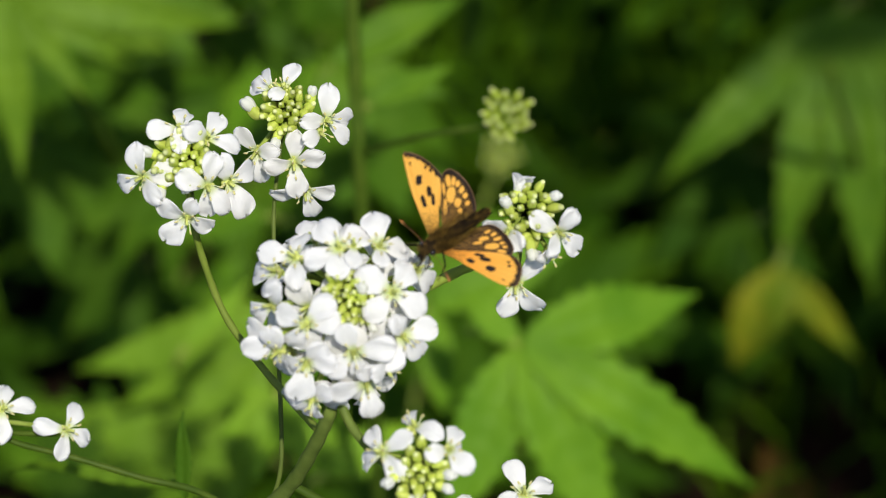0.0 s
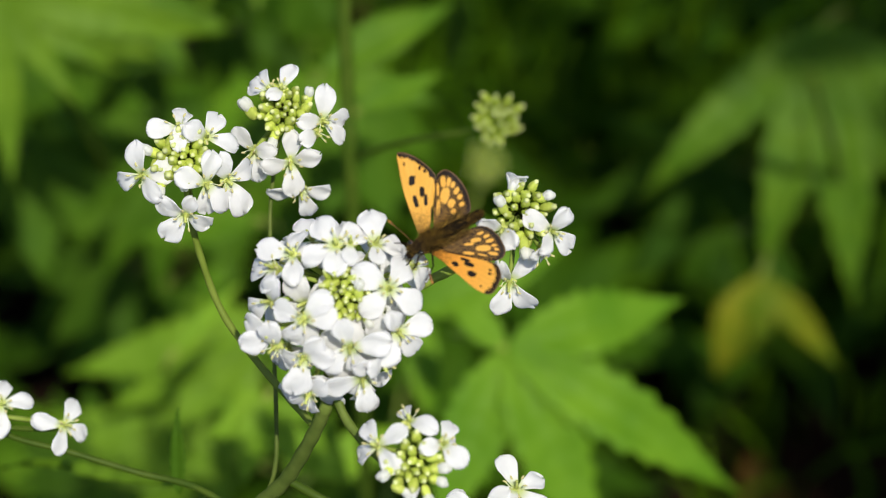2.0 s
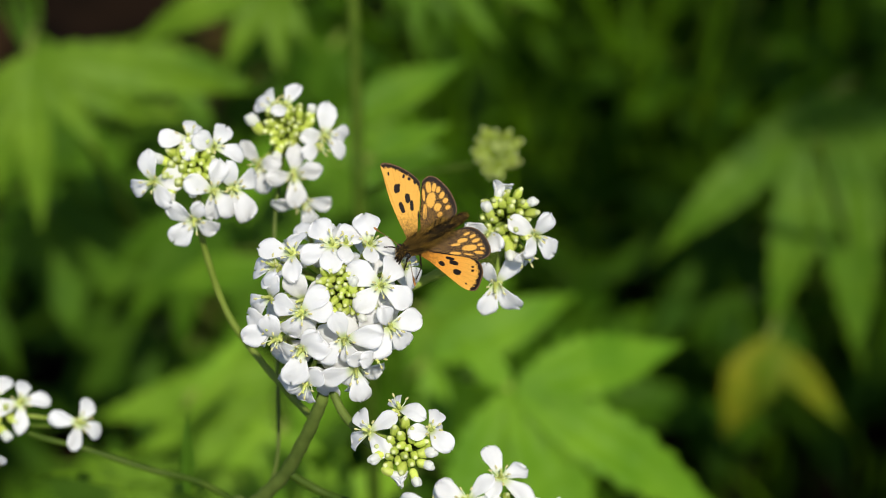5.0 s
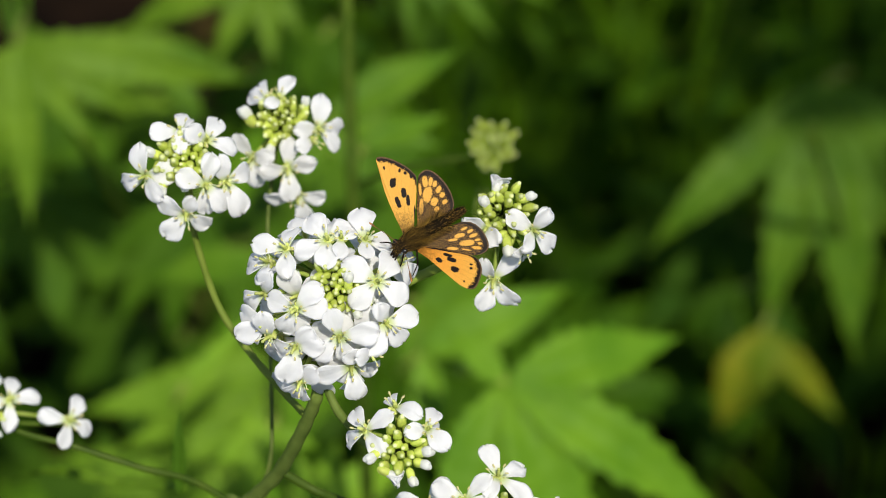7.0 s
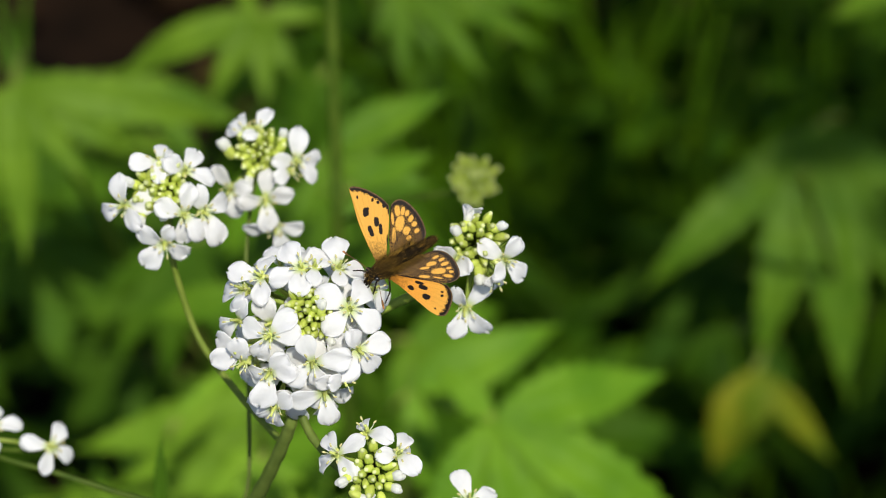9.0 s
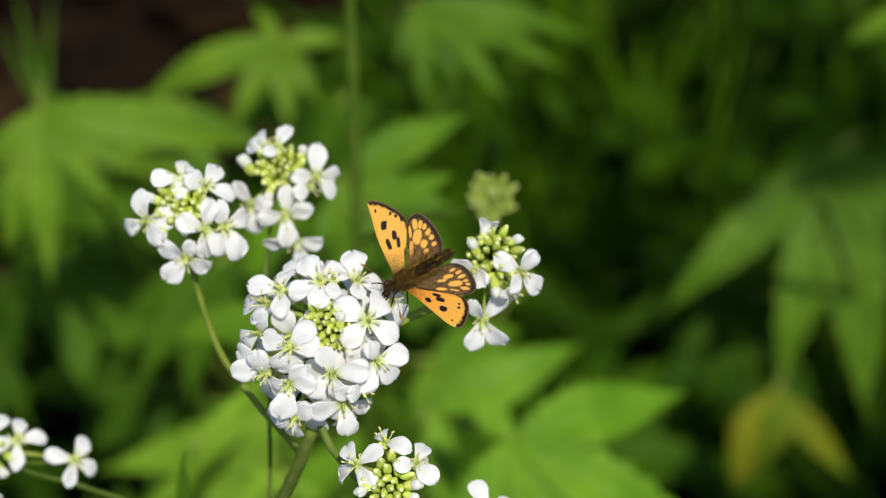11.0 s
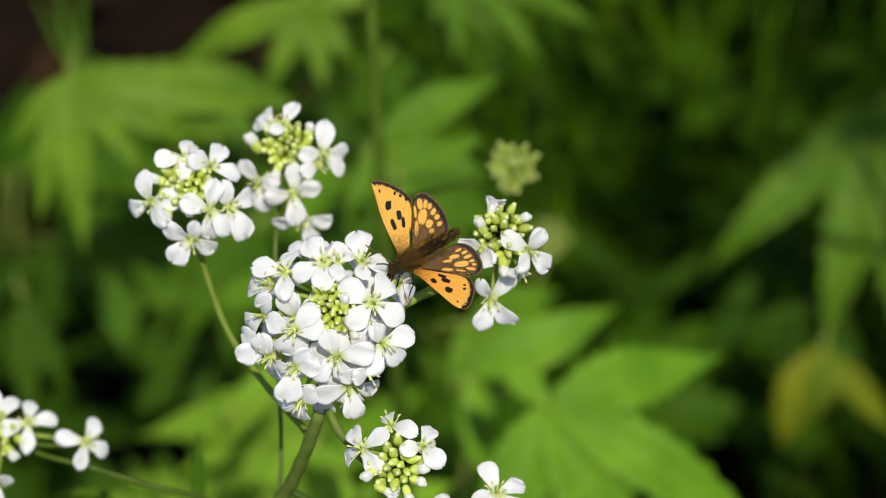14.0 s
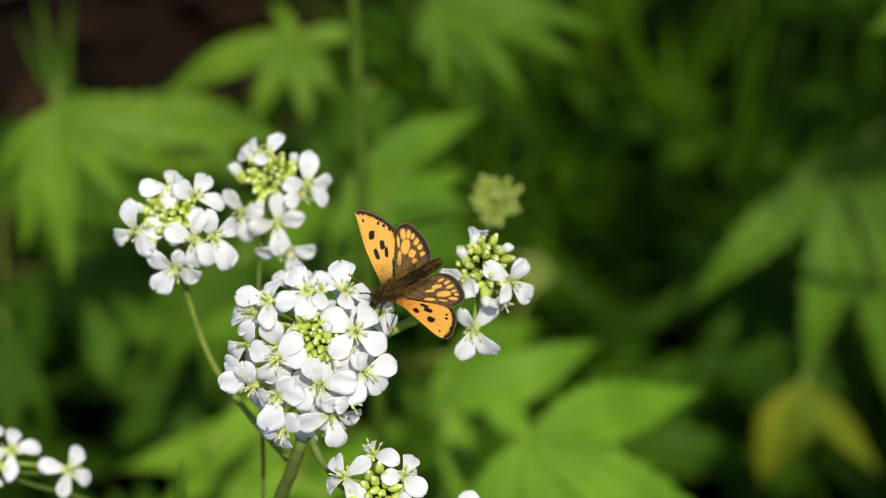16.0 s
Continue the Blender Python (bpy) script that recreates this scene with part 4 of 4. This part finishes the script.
p4 = herb("leafy plant with slender many-fingered leaves", (-0.02, 0.5, 0), (-22.4, 100.6, 428.4), 2.0)
leaf_at(p4, (-11.5, 101.1, 385.0), (45.0, 88.9, 395.0), [(0, 1.0, 0.07), (-14, 0.93, 0.07), (-39, 0.76, 0.08), (-79, 0.56, 0.1), (-55, 0.55, 0.09), (-101, 0.4, 0.11)], LEAF, 41, petiole=0.2)
leaf_at(p4, (-58.6, 90.5, 400.0), (-108.1, 70.1, 410.0), [(0, 1.0, 0.095), (41, 0.65, 0.11), (75, 0.56, 0.12), (101, 0.46, 0.12), (164, 0.41, 0.13), (-72, 0.33, 0.12)], LEAF_LIT, 42, petiole=0.2)
leaf_at(p4, (-32.4, 38.7, 310.0), (4.8, 57.7, 320.0), [(0, 1.0, 0.122), (-44, 0.78, 0.122), (-93, 0.66, 0.108), (-142, 0.6, 0.094)], LEAF, 43, petiole=0.2)
leaf_at(p4, (-42.5, 76.0, 480.0), (-51.2, 54.0, 490.0), [(0, 1.0, 0.17), (62, 1.03, 0.17), (104, 0.86, 0.16), (-61, 0.52, 0.15)], LEAF_DIM, 65, petiole=0.2)
# low leaves in front
p5 = herb("low leafy plant under the flowers, its green lightened as if sunlit", (-0.06, 0.18, 0), (-45.6, -37.1, 231.0), 1.8)
leaf_at(p5, (-51.3, -38.2, 380.0), (-115.6, -53.6, 390.0), [(0, 1.0, 0.105), (33, 0.82, 0.095), (61, 0.72, 0.1), (-32, 0.48, 0.08), (14, 0.91, 0.09)], LEAF_LIT, 51, petiole=0.2)
leaf_at(p5, (-73.4, -38.5, 295.0), (-55.4, -20.9, 305.0), [(0, 1.0, 0.07)], LEAF_LIT, 57, petiole=0.2)
leaf_at(p5, (-35.5, -72.7, 285.0), (-10.0, -60.7, 295.0), [(0, 1.0, 0.17), (45, 0.71, 0.128), (99, 1.24, 0.119)], LEAF_LIT, 53, petiole=0.2)
leaf_at(p5, (-105.9, -87.4, 400.0), (-140.2, -69.5, 410.0), [(0, 1.0, 0.16), (-48, 0.84, 0.14), (-100, 0.9, 0.14), (30, 0.77, 0.16), (-28, 0.88, 0.13)], LEAF_DIM, 52, petiole=0.2)
leaf_at(p5, (-64.0, -81.0, 400.0), (-129.4, -69.7, 410.0), [(0, 1.0, 0.12), (16, 0.83, 0.13), (-17, 0.61, 0.12), (39, 0.58, 0.13), (78, 0.36, 0.12)], LEAF_LIT, 58, petiole=0.2)
leaf_at(p3, (-140.2, 64.8, 420.0), (-152.0, 110.4, 430.0), [(0, 1.0, 0.022), (-14, 0.93, 0.02), (14, 0.81, 0.022)], LEAF_DIM, 66, petiole=0.2)
leaf_at(p3, (-139.5, 62.8, 470.0), (-75.6, 66.7, 480.0), [(0, 1.0, 0.15), (-20, 0.7, 0.15), (30, 0.48, 0.15), (108, 0.32, 0.2)], LEAF_LIT, 67, petiole=0.2)
leaf_at(p4, (-65.0, 87.2, 450.0), (-75.8, 61.2, 460.0), [(0, 1.0, 0.2), (31, 0.92, 0.18), (-67, 0.8, 0.1)], LEAF, 68, petiole=0.2)
leaf_at(p3, (-147.2, 16.9, 500.0), (-102.2, -20.8, 510.0), [(0, 1.0, 0.17), (-41, 0.82, 0.17), (33, 0.6, 0.15), (-91, 0.6, 0.17)], LEAF_DIM, 69, petiole=0.2)
leaf_at(p3, (-111.9, -27.4, 520.0), (-141.0, -53.5, 530.0), [(0, 1.0, 0.17), (51, 0.91, 0.17), (-40, 1.08, 0.15)], LEAF_DIM, 70, petiole=0.2)
leaf_at(p4, (-35.3, 34.8, 470.0), (2.2, 14.7, 480.0), [(0, 1.0, 0.2), (-37, 1.14, 0.2), (-66, 1.03, 0.2), (26, 0.75, 0.17)], LEAF_DIM, 74, petiole=0.2)
leaf_at(p5, (-44.5, -46.6, 231.0), (-50.5, -67.4, 231.0), PALM, LEAF_LIT, 56, petiole=0.2)


def budding_plant():
    """A plant behind with a closed green head and single long leaves."""
    base = thing("budding_plant", Matrix.Translation((-0.02, 0.30, 0.0)), "slender plant with a closed head of green buds", "plant")
    top = [(-22.5, 110, 118), (-22, 72, 142), (-21.5, 31, 162), (-21, 6, 175), (-20, -60, 240), (-20, -200, 415), (-20, -260, 530)]
    part("stem", mesh_of("stem", stalk(top, (1.4, 2.0)), STEM_SHADED), Matrix.Identity(4), base)
    part("stalk", mesh_of("stalk", stalk([(10.7, 21.5, 129), (5.5, 20.1, 130.2), (-8.7, 18.0, 142.6), (-21.2, 14.5, 170)], (0.6, 0.7)), STEM_SHADED), Matrix.Identity(4), base)
    rnd = random.Random(5)
    hub = spot(10.7, 22.0, 135)
    closed = [bud_mesh(False, k, (BUD_CLOSED, BUD_WHITE, TIP_PALE)) for k in (4, 5)]
    for k in range(30):
        r = 4.3 * math.sqrt((k + 0.5) / 30)
        a = k * 2.39996
        q = spot(10.7 + r * math.cos(a), 22.4 + r * math.sin(a), 124 + 0.25 * r * r)
        up = ((q - hub).normalized() + Vector((rnd.uniform(-.3, .3), rnd.uniform(-.3, .3), rnd.uniform(-.3, .3)))).normalized()
        size = rnd.uniform(0.75, 0.95) + 0.22 * r / 4.3
        m = frame_of(up.orthogonal(), up, q) @ Matrix.Diagonal((size, size, size, 1))
        part("bud", closed[k % 3 == 0], m, base)
    hub = spot(19, 12.2, 496)
    for k in range(16):
        r, a = 5.5 * math.sqrt((k + 0.5) / 16), k * 2.39996
        q = spot(19.0 + r * math.cos(a), 12.2 + r * math.sin(a), 488 + 0.1 * r * r)
        up = (q - hub).normalized()
        part("bud", BUDS[0], frame_of(up.orthogonal(), up, q) @ Matrix.Diagonal((1.2, 1.2, 1.2, 1)), base)
    part("stalk", mesh_of("stalk", stalk([(19, 12.2, 496), (15, 0, 500), (-10, -60, 470), (-20, -130, 328)], (0.7, 1.0)), STEM), Matrix.Identity(4), base)
    for joint, tip, seed in (((-21.0, 27.2, 252.0), (0.5, 36.2, 260.4), 63), ((-52.3, -3.3, 320.0), (-88.6, -8.6, 330.0), 62)):
        leaf_at(base, joint, tip, [(0, 1.0, 0.125)], LEAF, seed, droop=0.12, petiole=0.1)


budding_plant()
flowering_stem()


def bed(x, y):
    """Below 1 inside the dense bed of plants, with an uneven rim."""
    return ((x - 0.02) / 0.85) ** 2 + ((y - 0.8) / 0.95) ** 2 + 0.45 * noise.noise(Vector((x * 3, y * 3, 2.2)))


def undergrowth():
    """Leafy plants on the ground behind and around, alike but turned, at their own places."""
    rnd = random.Random(77)
    models = []
    for k in range(8):
        bright = k < 5
        plant = thing("leafy_plant", Matrix.Identity(4), "woodland plant with sunlit green palmate leaves" if bright else "low woodland plant with palmate leaves coloured dark as in shade",
                      "plant", "undergrowth plants")
        tall = 0.12 + 0.045 * k if bright else 0.06 + 0.03 * (k - 5)
        bm = bmesh.new()
        tube(bm, smooth_run([(0, 0, 0), (0.01, 0.005, tall * 0.5), (0.0, 0.0, tall)], 6), 0.0016, 7)
        part("stem", mesh_of("stem", bm, STEM), Matrix.Identity(4), plant)
        for j in range(6):
            a = j * 2.4 + k
            z = tall * (1 - 0.13 * j)
            d = Vector((math.cos(a), math.sin(a), 0.15))
            o = d * 0.035
            o.z = z
            lobes = [(t + rnd.uniform(-6, 6), s * rnd.uniform(0.85, 1.1), w * rnd.uniform(0.7, 1)) for t, s, w in PALM]
            me = leaf_mesh(lobes, rnd.uniform(0.06, 0.10), 100 + 7 * k + j, (LEAF if (j + k) % 3 == 0 else LEAF_DIM) if bright else LEAF_SHADED)
            part("leaf", me, frame_of(d, (0, 0, 1), o), plant)
        models.append(plant)
    made, set_out = 0, set()
    spots = []
    for n in range(2000):
        x, y = rnd.uniform(-0.8, 0.8), rnd.uniform(0.10, 1.7)
        turn = rnd.uniform(0, 360)
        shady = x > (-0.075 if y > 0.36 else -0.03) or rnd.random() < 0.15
        # the floor stays bare at the far corner, round the flowers, and dark on the shaded side
        bare = x < -0.05 and 0.46 < y < 0.95 or y < 0.24 and abs(x) < 0.3 or x > 0.02 and y < 0.42
        if (x + 0.145) ** 2 + (y - 0.33) ** 2 < 0.085 ** 2 or (x + 0.085) ** 2 + (y - 0.31) ** 2 < 0.05 ** 2:
            continue
        if x < -0.06 and y > 0.5 and rnd.random() < (0.85 if x > -0.32 else 0.5):
            continue
        if x < -0.03 and 0.2 < y < 0.5 and rnd.random() < 0.3:
            continue
        if bed(x, y) > 1 or bare or made >= 210 or any((x - a) ** 2 + (y - b) ** 2 < 0.06 ** 2 for a, b in spots):
            continue
        spots.append((x, y))
        # plants on the shady side take the leaves with shade in their colour
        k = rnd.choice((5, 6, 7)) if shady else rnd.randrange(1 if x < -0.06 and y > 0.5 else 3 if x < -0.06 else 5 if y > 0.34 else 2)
        # a few on the sunny side too, as dark gaps
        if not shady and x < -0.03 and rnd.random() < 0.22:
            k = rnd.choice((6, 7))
        m = pose(x, y, 0, rnd.uniform(-8, 8), rnd.uniform(-8, 8), turn)
        if k not in set_out:
            set_out.add(k)
            models[k].matrix_basis = m
        else:
            copy_thing(models[k], m)
        made += 1
    for k in range(8):
        if k not in set_out:
            models[k].matrix_basis = pose(-0.7 + 0.12 * k, 1.6, 0)


undergrowth()


def far_cover():
    """The same low growth goes on all round, thinning out."""
    rnd = random.Random(41)
    bm = bmesh.new()
    for _ in range(1500):
        a, far = rnd.uniform(0, 2 * math.pi), 0.5 + 4.2 * rnd.random() ** 1.3
        x, y = far * math.cos(a), 0.6 + far * math.sin(a)
        # the bed by the flowers, and the place of the watcher, are left open
        if bed(x, y) < 1 or abs(x) < 0.4 and -0.6 < y < 0.3:
            continue
        if noise.noise(Vector((x * 1.3, y * 1.3, 7))) < -0.22:
            continue
        tall = rnd.uniform(0.05, 0.24)
        tube(bm, [(x, y, 0), (x, y, tall)], 0.0015, 4)
        for k in range(3):
            turn, b = rnd.uniform(0, 360), rnd.uniform(0.06, 0.11)
            m = pose(x, y, tall * (1 - 0.2 * k), rnd.uniform(-15, 15), rnd.uniform(-15, 15), turn)
            for lobe in (-70, -35, 0, 35, 70):
                c, t = math.cos(radians(lobe)), math.sin(radians(lobe))
                size = b * (1 - abs(lobe) / 180)
                pts = [(0.0, 0.006), (0.35, 0.17), (0.7, 0.11), (1.0, 0.004)]
                rows = [[m @ Vector((u * size * c - q * w * size * t, u * size * t + q * w * size * c, 0.02 + 0.02 * size - 0.25 * size * u * u)) for q in (-1, 1)] for u, w in pts]
                shell(bm, rows, 0.0004)
    tagged(new("ground_cover", mesh_of("ground_cover", bm, LEAF_DIM)), "low green leafy growth over forest floor", "ground cover", kind="stuff")


far_cover()


def ground():
    bm = bmesh.new()
    n = 70
    xs = [math.copysign(abs(t) ** 3, t) * 60 + t * 1.2 for t in (2 * i / n - 1 for i in range(n + 1))]
    grid = [[bm.verts.new((x, y + 0.5, 0.02 * noise.noise(Vector((x * 5, y * 5, 0))) + 0.006 * noise.noise(Vector((x * 23, y * 23, 3))))) for y in xs] for x in xs]
    for i in range(n):
        for j in range(n):
            bm.faces.new((grid[i][j], grid[i + 1][j], grid[i + 1][j + 1], grid[i][j + 1]))
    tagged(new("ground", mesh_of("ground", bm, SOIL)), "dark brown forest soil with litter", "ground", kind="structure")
    # dead leaves on it
    rnd = random.Random(9)
    bm = bmesh.new()
    for _ in range(900):
        x, y = rnd.uniform(-0.9, 0.9), rnd.uniform(-0.2, 1.9)
        if x > 0 and 0.1 < y < 0.75 or x < -0.04 and y < 0.46:
            continue
        m = pose(x, y, 0.022 + rnd.uniform(0, 0.01), rnd.uniform(-25, 25), rnd.uniform(-25, 25), rnd.uniform(0, 360))
        L = rnd.uniform(0.02, 0.05)
        g = [[m @ Vector((u / 5 * L, (v - 1) * L * 0.3 * math.sin(math.pi * (0.08 + 0.88 * u / 5)), 0.1 * L * (v - 1) ** 2)) for v in range(3)] for u in range(6)]
        shell(bm, g, 0.0003)
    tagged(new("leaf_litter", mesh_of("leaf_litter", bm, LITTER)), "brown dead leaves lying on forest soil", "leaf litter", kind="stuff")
    bm = bmesh.new()
    for _ in range(4200):
        x, y = rnd.uniform(-0.02, 0.95), rnd.uniform(0.22, 1.75)
        if bed(x, y) > 0.95 or x < 0.05 * noise.noise(Vector((y * 6, 0, 5))):
            continue
        if y < 0.38 and x < 0.08:
            continue
        L, a = rnd.uniform(0.12, 0.34) * (0.4 if y < 0.38 else 1), rnd.uniform(0, 6.28)
        lean = Vector((math.cos(a), math.sin(a), 0)) * L * rnd.uniform(0.2, 0.6)
        side = Vector((-math.sin(a), math.cos(a), 0)) * rnd.uniform(0.0012, 0.0025)
        pts = [Vector((x, y, 0)) + lean * (u * u) + Vector((0, 0, L * (u - 0.35 * u ** 3))) for u in (0, 0.3, 0.6, 0.85, 1)]
        g = [[p - side * w, p + Vector((0, 0, -0.0004)), p + side * w] for p, w in zip(pts, (0.8, 1, 0.8, 0.5, 0.08))]
        shell(bm, g, 0.0002)
    tagged(new("grass", mesh_of("grass", bm, GRASS)), "thin dark green grass among woodland plants", "grass", kind="stuff")


ground()


def dry_stalks():
    """Last year's brown stalks, still upright in the shade behind."""
    rnd = random.Random(19)
    for x, y, tall in ((0.110, 0.60, 0.20), (0.118, 0.66, 0.26), (0.070, 0.60, 0.16), (0.104, 0.70, 0.24), (0.155, 0.68, 0.22), (-0.15, 0.74, 0.14), (-0.19, 0.72, 0.12)):
        foot = Vector((x, y, 0))
        stem = thing("dry_stalk", Matrix.Translation(foot), "dead brown stalk standing among woodland plants", "dry stalk", "dry stalks")
        bm = bmesh.new()
        lean = Vector((rnd.uniform(-0.02, 0.02), rnd.uniform(-0.02, 0.02), tall))
        tube(bm, smooth_run([foot, foot + lean * 0.5 + Vector((0.003, 0, 0)), foot + lean], 5), [0.0026 - 0.0013 * k / 10 for k in range(11)], 7)
        part("stem", mesh_of("stem", bm, STRAW), Matrix.Identity(4), stem)
        for k in range(3):
            a, b = foot + lean * (0.55 + 0.2 * k), rnd.uniform(0, 6.28)
            d = Vector((math.cos(b), math.sin(b), 0.5)) * 0.035
            bm = bmesh.new()
            tube(bm, smooth_run([a, a + d * 0.6, a + d + Vector((0, 0, -0.008))], 4), 0.0008, 6)
            part("twig", mesh_of("twig", bm, STRAW), Matrix.Identity(4), stem)
    # two curled dead leaves under the yellowing plant
    for x, y, turn in ((0.122, 0.300, 30), (0.143, 0.306, 110)):
        bm = bmesh.new()
        L = 0.032
        shell(bm, [[Vector((u / 9 * L, (v - 2) * L * 0.16 * math.sin(math.pi * (0.06 + 0.9 * u / 9)), 0.035 * L * (v - 2) ** 2 + 0.15 * L * (u / 9) ** 2)) for v in range(5)] for u in range(10)], 0.0004)
        leaf = thing("dead_leaf", pose(x, y, 0.014, 8, -6, turn), "curled orange-brown dead leaf lying on soil", "dead leaf", "dead leaves")
        part("blade", mesh_of("blade", bm, RUST), PLACE[leaf], leaf)


dry_stalks()


def shade_tree():
    """An unseen tree, added to keep the far side of the bed in dappled shade."""
    rnd = random.Random(31)
    foot = Vector((0.90, 0.07, 0))
    tree = thing("young_tree", Matrix.Translation(foot), "unseen tree added to shade the woodland floor", "tree")
    bm = bmesh.new()
    top = Vector((0.46, 0.05, 1.2))
    tube(bm, smooth_run([foot, Vector((0.88, 0.07, 0.5)), Vector((0.70, 0.05, 0.95)), top], 6), [0.016 - 0.011 * k / 18 for k in range(19)], 10)
    for k in range(7):
        a = k * 0.9
        tip = Vector((0.39 + 0.2 * math.cos(a), 0.05 + 0.26 * math.sin(a), 1.2 + 0.05 * math.sin(3 * a)))
        tube(bm, smooth_run([Vector((0.67, 0.05, 0.98)), Vector((0.56, 0.05, 1.1)).lerp(tip, 0.4), tip], 4), [0.004 - 0.003 * n / 8 for n in range(9)], 6)
    # limb for the extra clump of leaves
    tube(bm, smooth_run([Vector((0.67, 0.05, 0.98)), Vector((0.56, -0.08, 1.1)), Vector((0.455, -0.28, 1.2))], 4), [0.004 - 0.003 * n / 8 for n in range(9)], 6)
    part("trunk", mesh_of("trunk", bm, LITTER), Matrix.Identity(4), tree)
    bm = bmesh.new()
    for _ in range(105):
        while True:
            p = Vector((rnd.uniform(-1, 1), rnd.uniform(-1, 1), rnd.uniform(-1, 1)))
            if p.length < 1:
                break
        m = pose(0.39 + 0.23 * p.x, 0.05 + 0.32 * p.y, 1.2 + 0.12 * p.z, rnd.uniform(-30, 30), rnd.uniform(-30, 30), rnd.uniform(0, 360))
        L = rnd.uniform(0.05, 0.08)
        shell(bm, [[m @ Vector((u / 6 * L, (v - 1) * L * 0.25 * math.sin(math.pi * (0.05 + 0.93 * u / 6)), 0.05 * L * (v - 1) ** 2)) for v in range(3)] for u in range(7)], 0.0003)
    # extra unseen clump, added to darken the near corner of that side
    for _ in range(48):
        a, far = rnd.uniform(0, 2 * math.pi), math.sqrt(rnd.random())
        m = pose(0.455 + 0.10 * far * math.cos(a), -0.285 + 0.10 * far * math.sin(a), 1.2 + rnd.uniform(-0.06, 0.06), rnd.uniform(-30, 30), rnd.uniform(-30, 30), rnd.uniform(0, 360))
        L = rnd.uniform(0.05, 0.08)
        shell(bm, [[m @ Vector((u / 6 * L, (v - 1) * L * 0.25 * math.sin(math.pi * (0.05 + 0.93 * u / 6)), 0.05 * L * (v - 1) ** 2)) for v in range(3)] for u in range(7)], 0.0003)
    tagged(part("crown", mesh_of("crown", bm, LEAF), Matrix.Identity(4), tree), kind="stuff")


shade_tree()


def motions():
    """The butterfly shifts its footing, lifts its abdomen and settles its wings in the first seconds, then rests."""
    across = Vector((-0.5, 0.866, 0))
    # seconds, side and rise in mm, dip of the abdomen and turn in degrees
    footing = [(0, 1.17, 0.67, 26.2, -0.1), (0.5, 1.40, 0.95, 29.5, -0.7), (1, 0.64, 0.40, 11.4, -1.1), (1.5, 0.38, 0.50, 19.3, -2.3), (2, 0.33, 0.35, 16.0, -2.8),
               (2.5, 0.02, 0.50, 0, -2.2), (3, -0.03, 0.18, 3, -0.5), (3.5, 0.0, 0.11, 0, 0), (4, 0, 0, 0, 0), (8, 0.05, 0, 0, 0.3), (16, 0.1, 0.02, 0, -0.3)]
    walk(skipper, [(t, BFLY @ pose(x * 0.001, y * 0.001, 0, 0, 0, turn) @ Matrix.Rotation(radians(dip), 4, across)) for t, x, y, dip, turn in footing])
    # the lower forewing settles by itself
    hinge = pose(0.0009, -0.0009, 0, 0, 0, -28.4)
    raised = [(0, 3.8, -1.1), (0.5, 3.2, 1.0), (1, -4.9, -4.3), (1.5, -6.5, -11.2), (2, -5.1, -8.7), (2.5, 1, 4), (3, -3, -1), (3.5, 0, 0), (4.5, 1, -0.5), (7, 4, -2.3), (16, 4, -2.3)]
    walk(WINGS["lower_fore"], [(t, hinge @ pose(0, 0, 0, 0, a, b) @ hinge.inverted()) for t, a, b in raised])


motions()
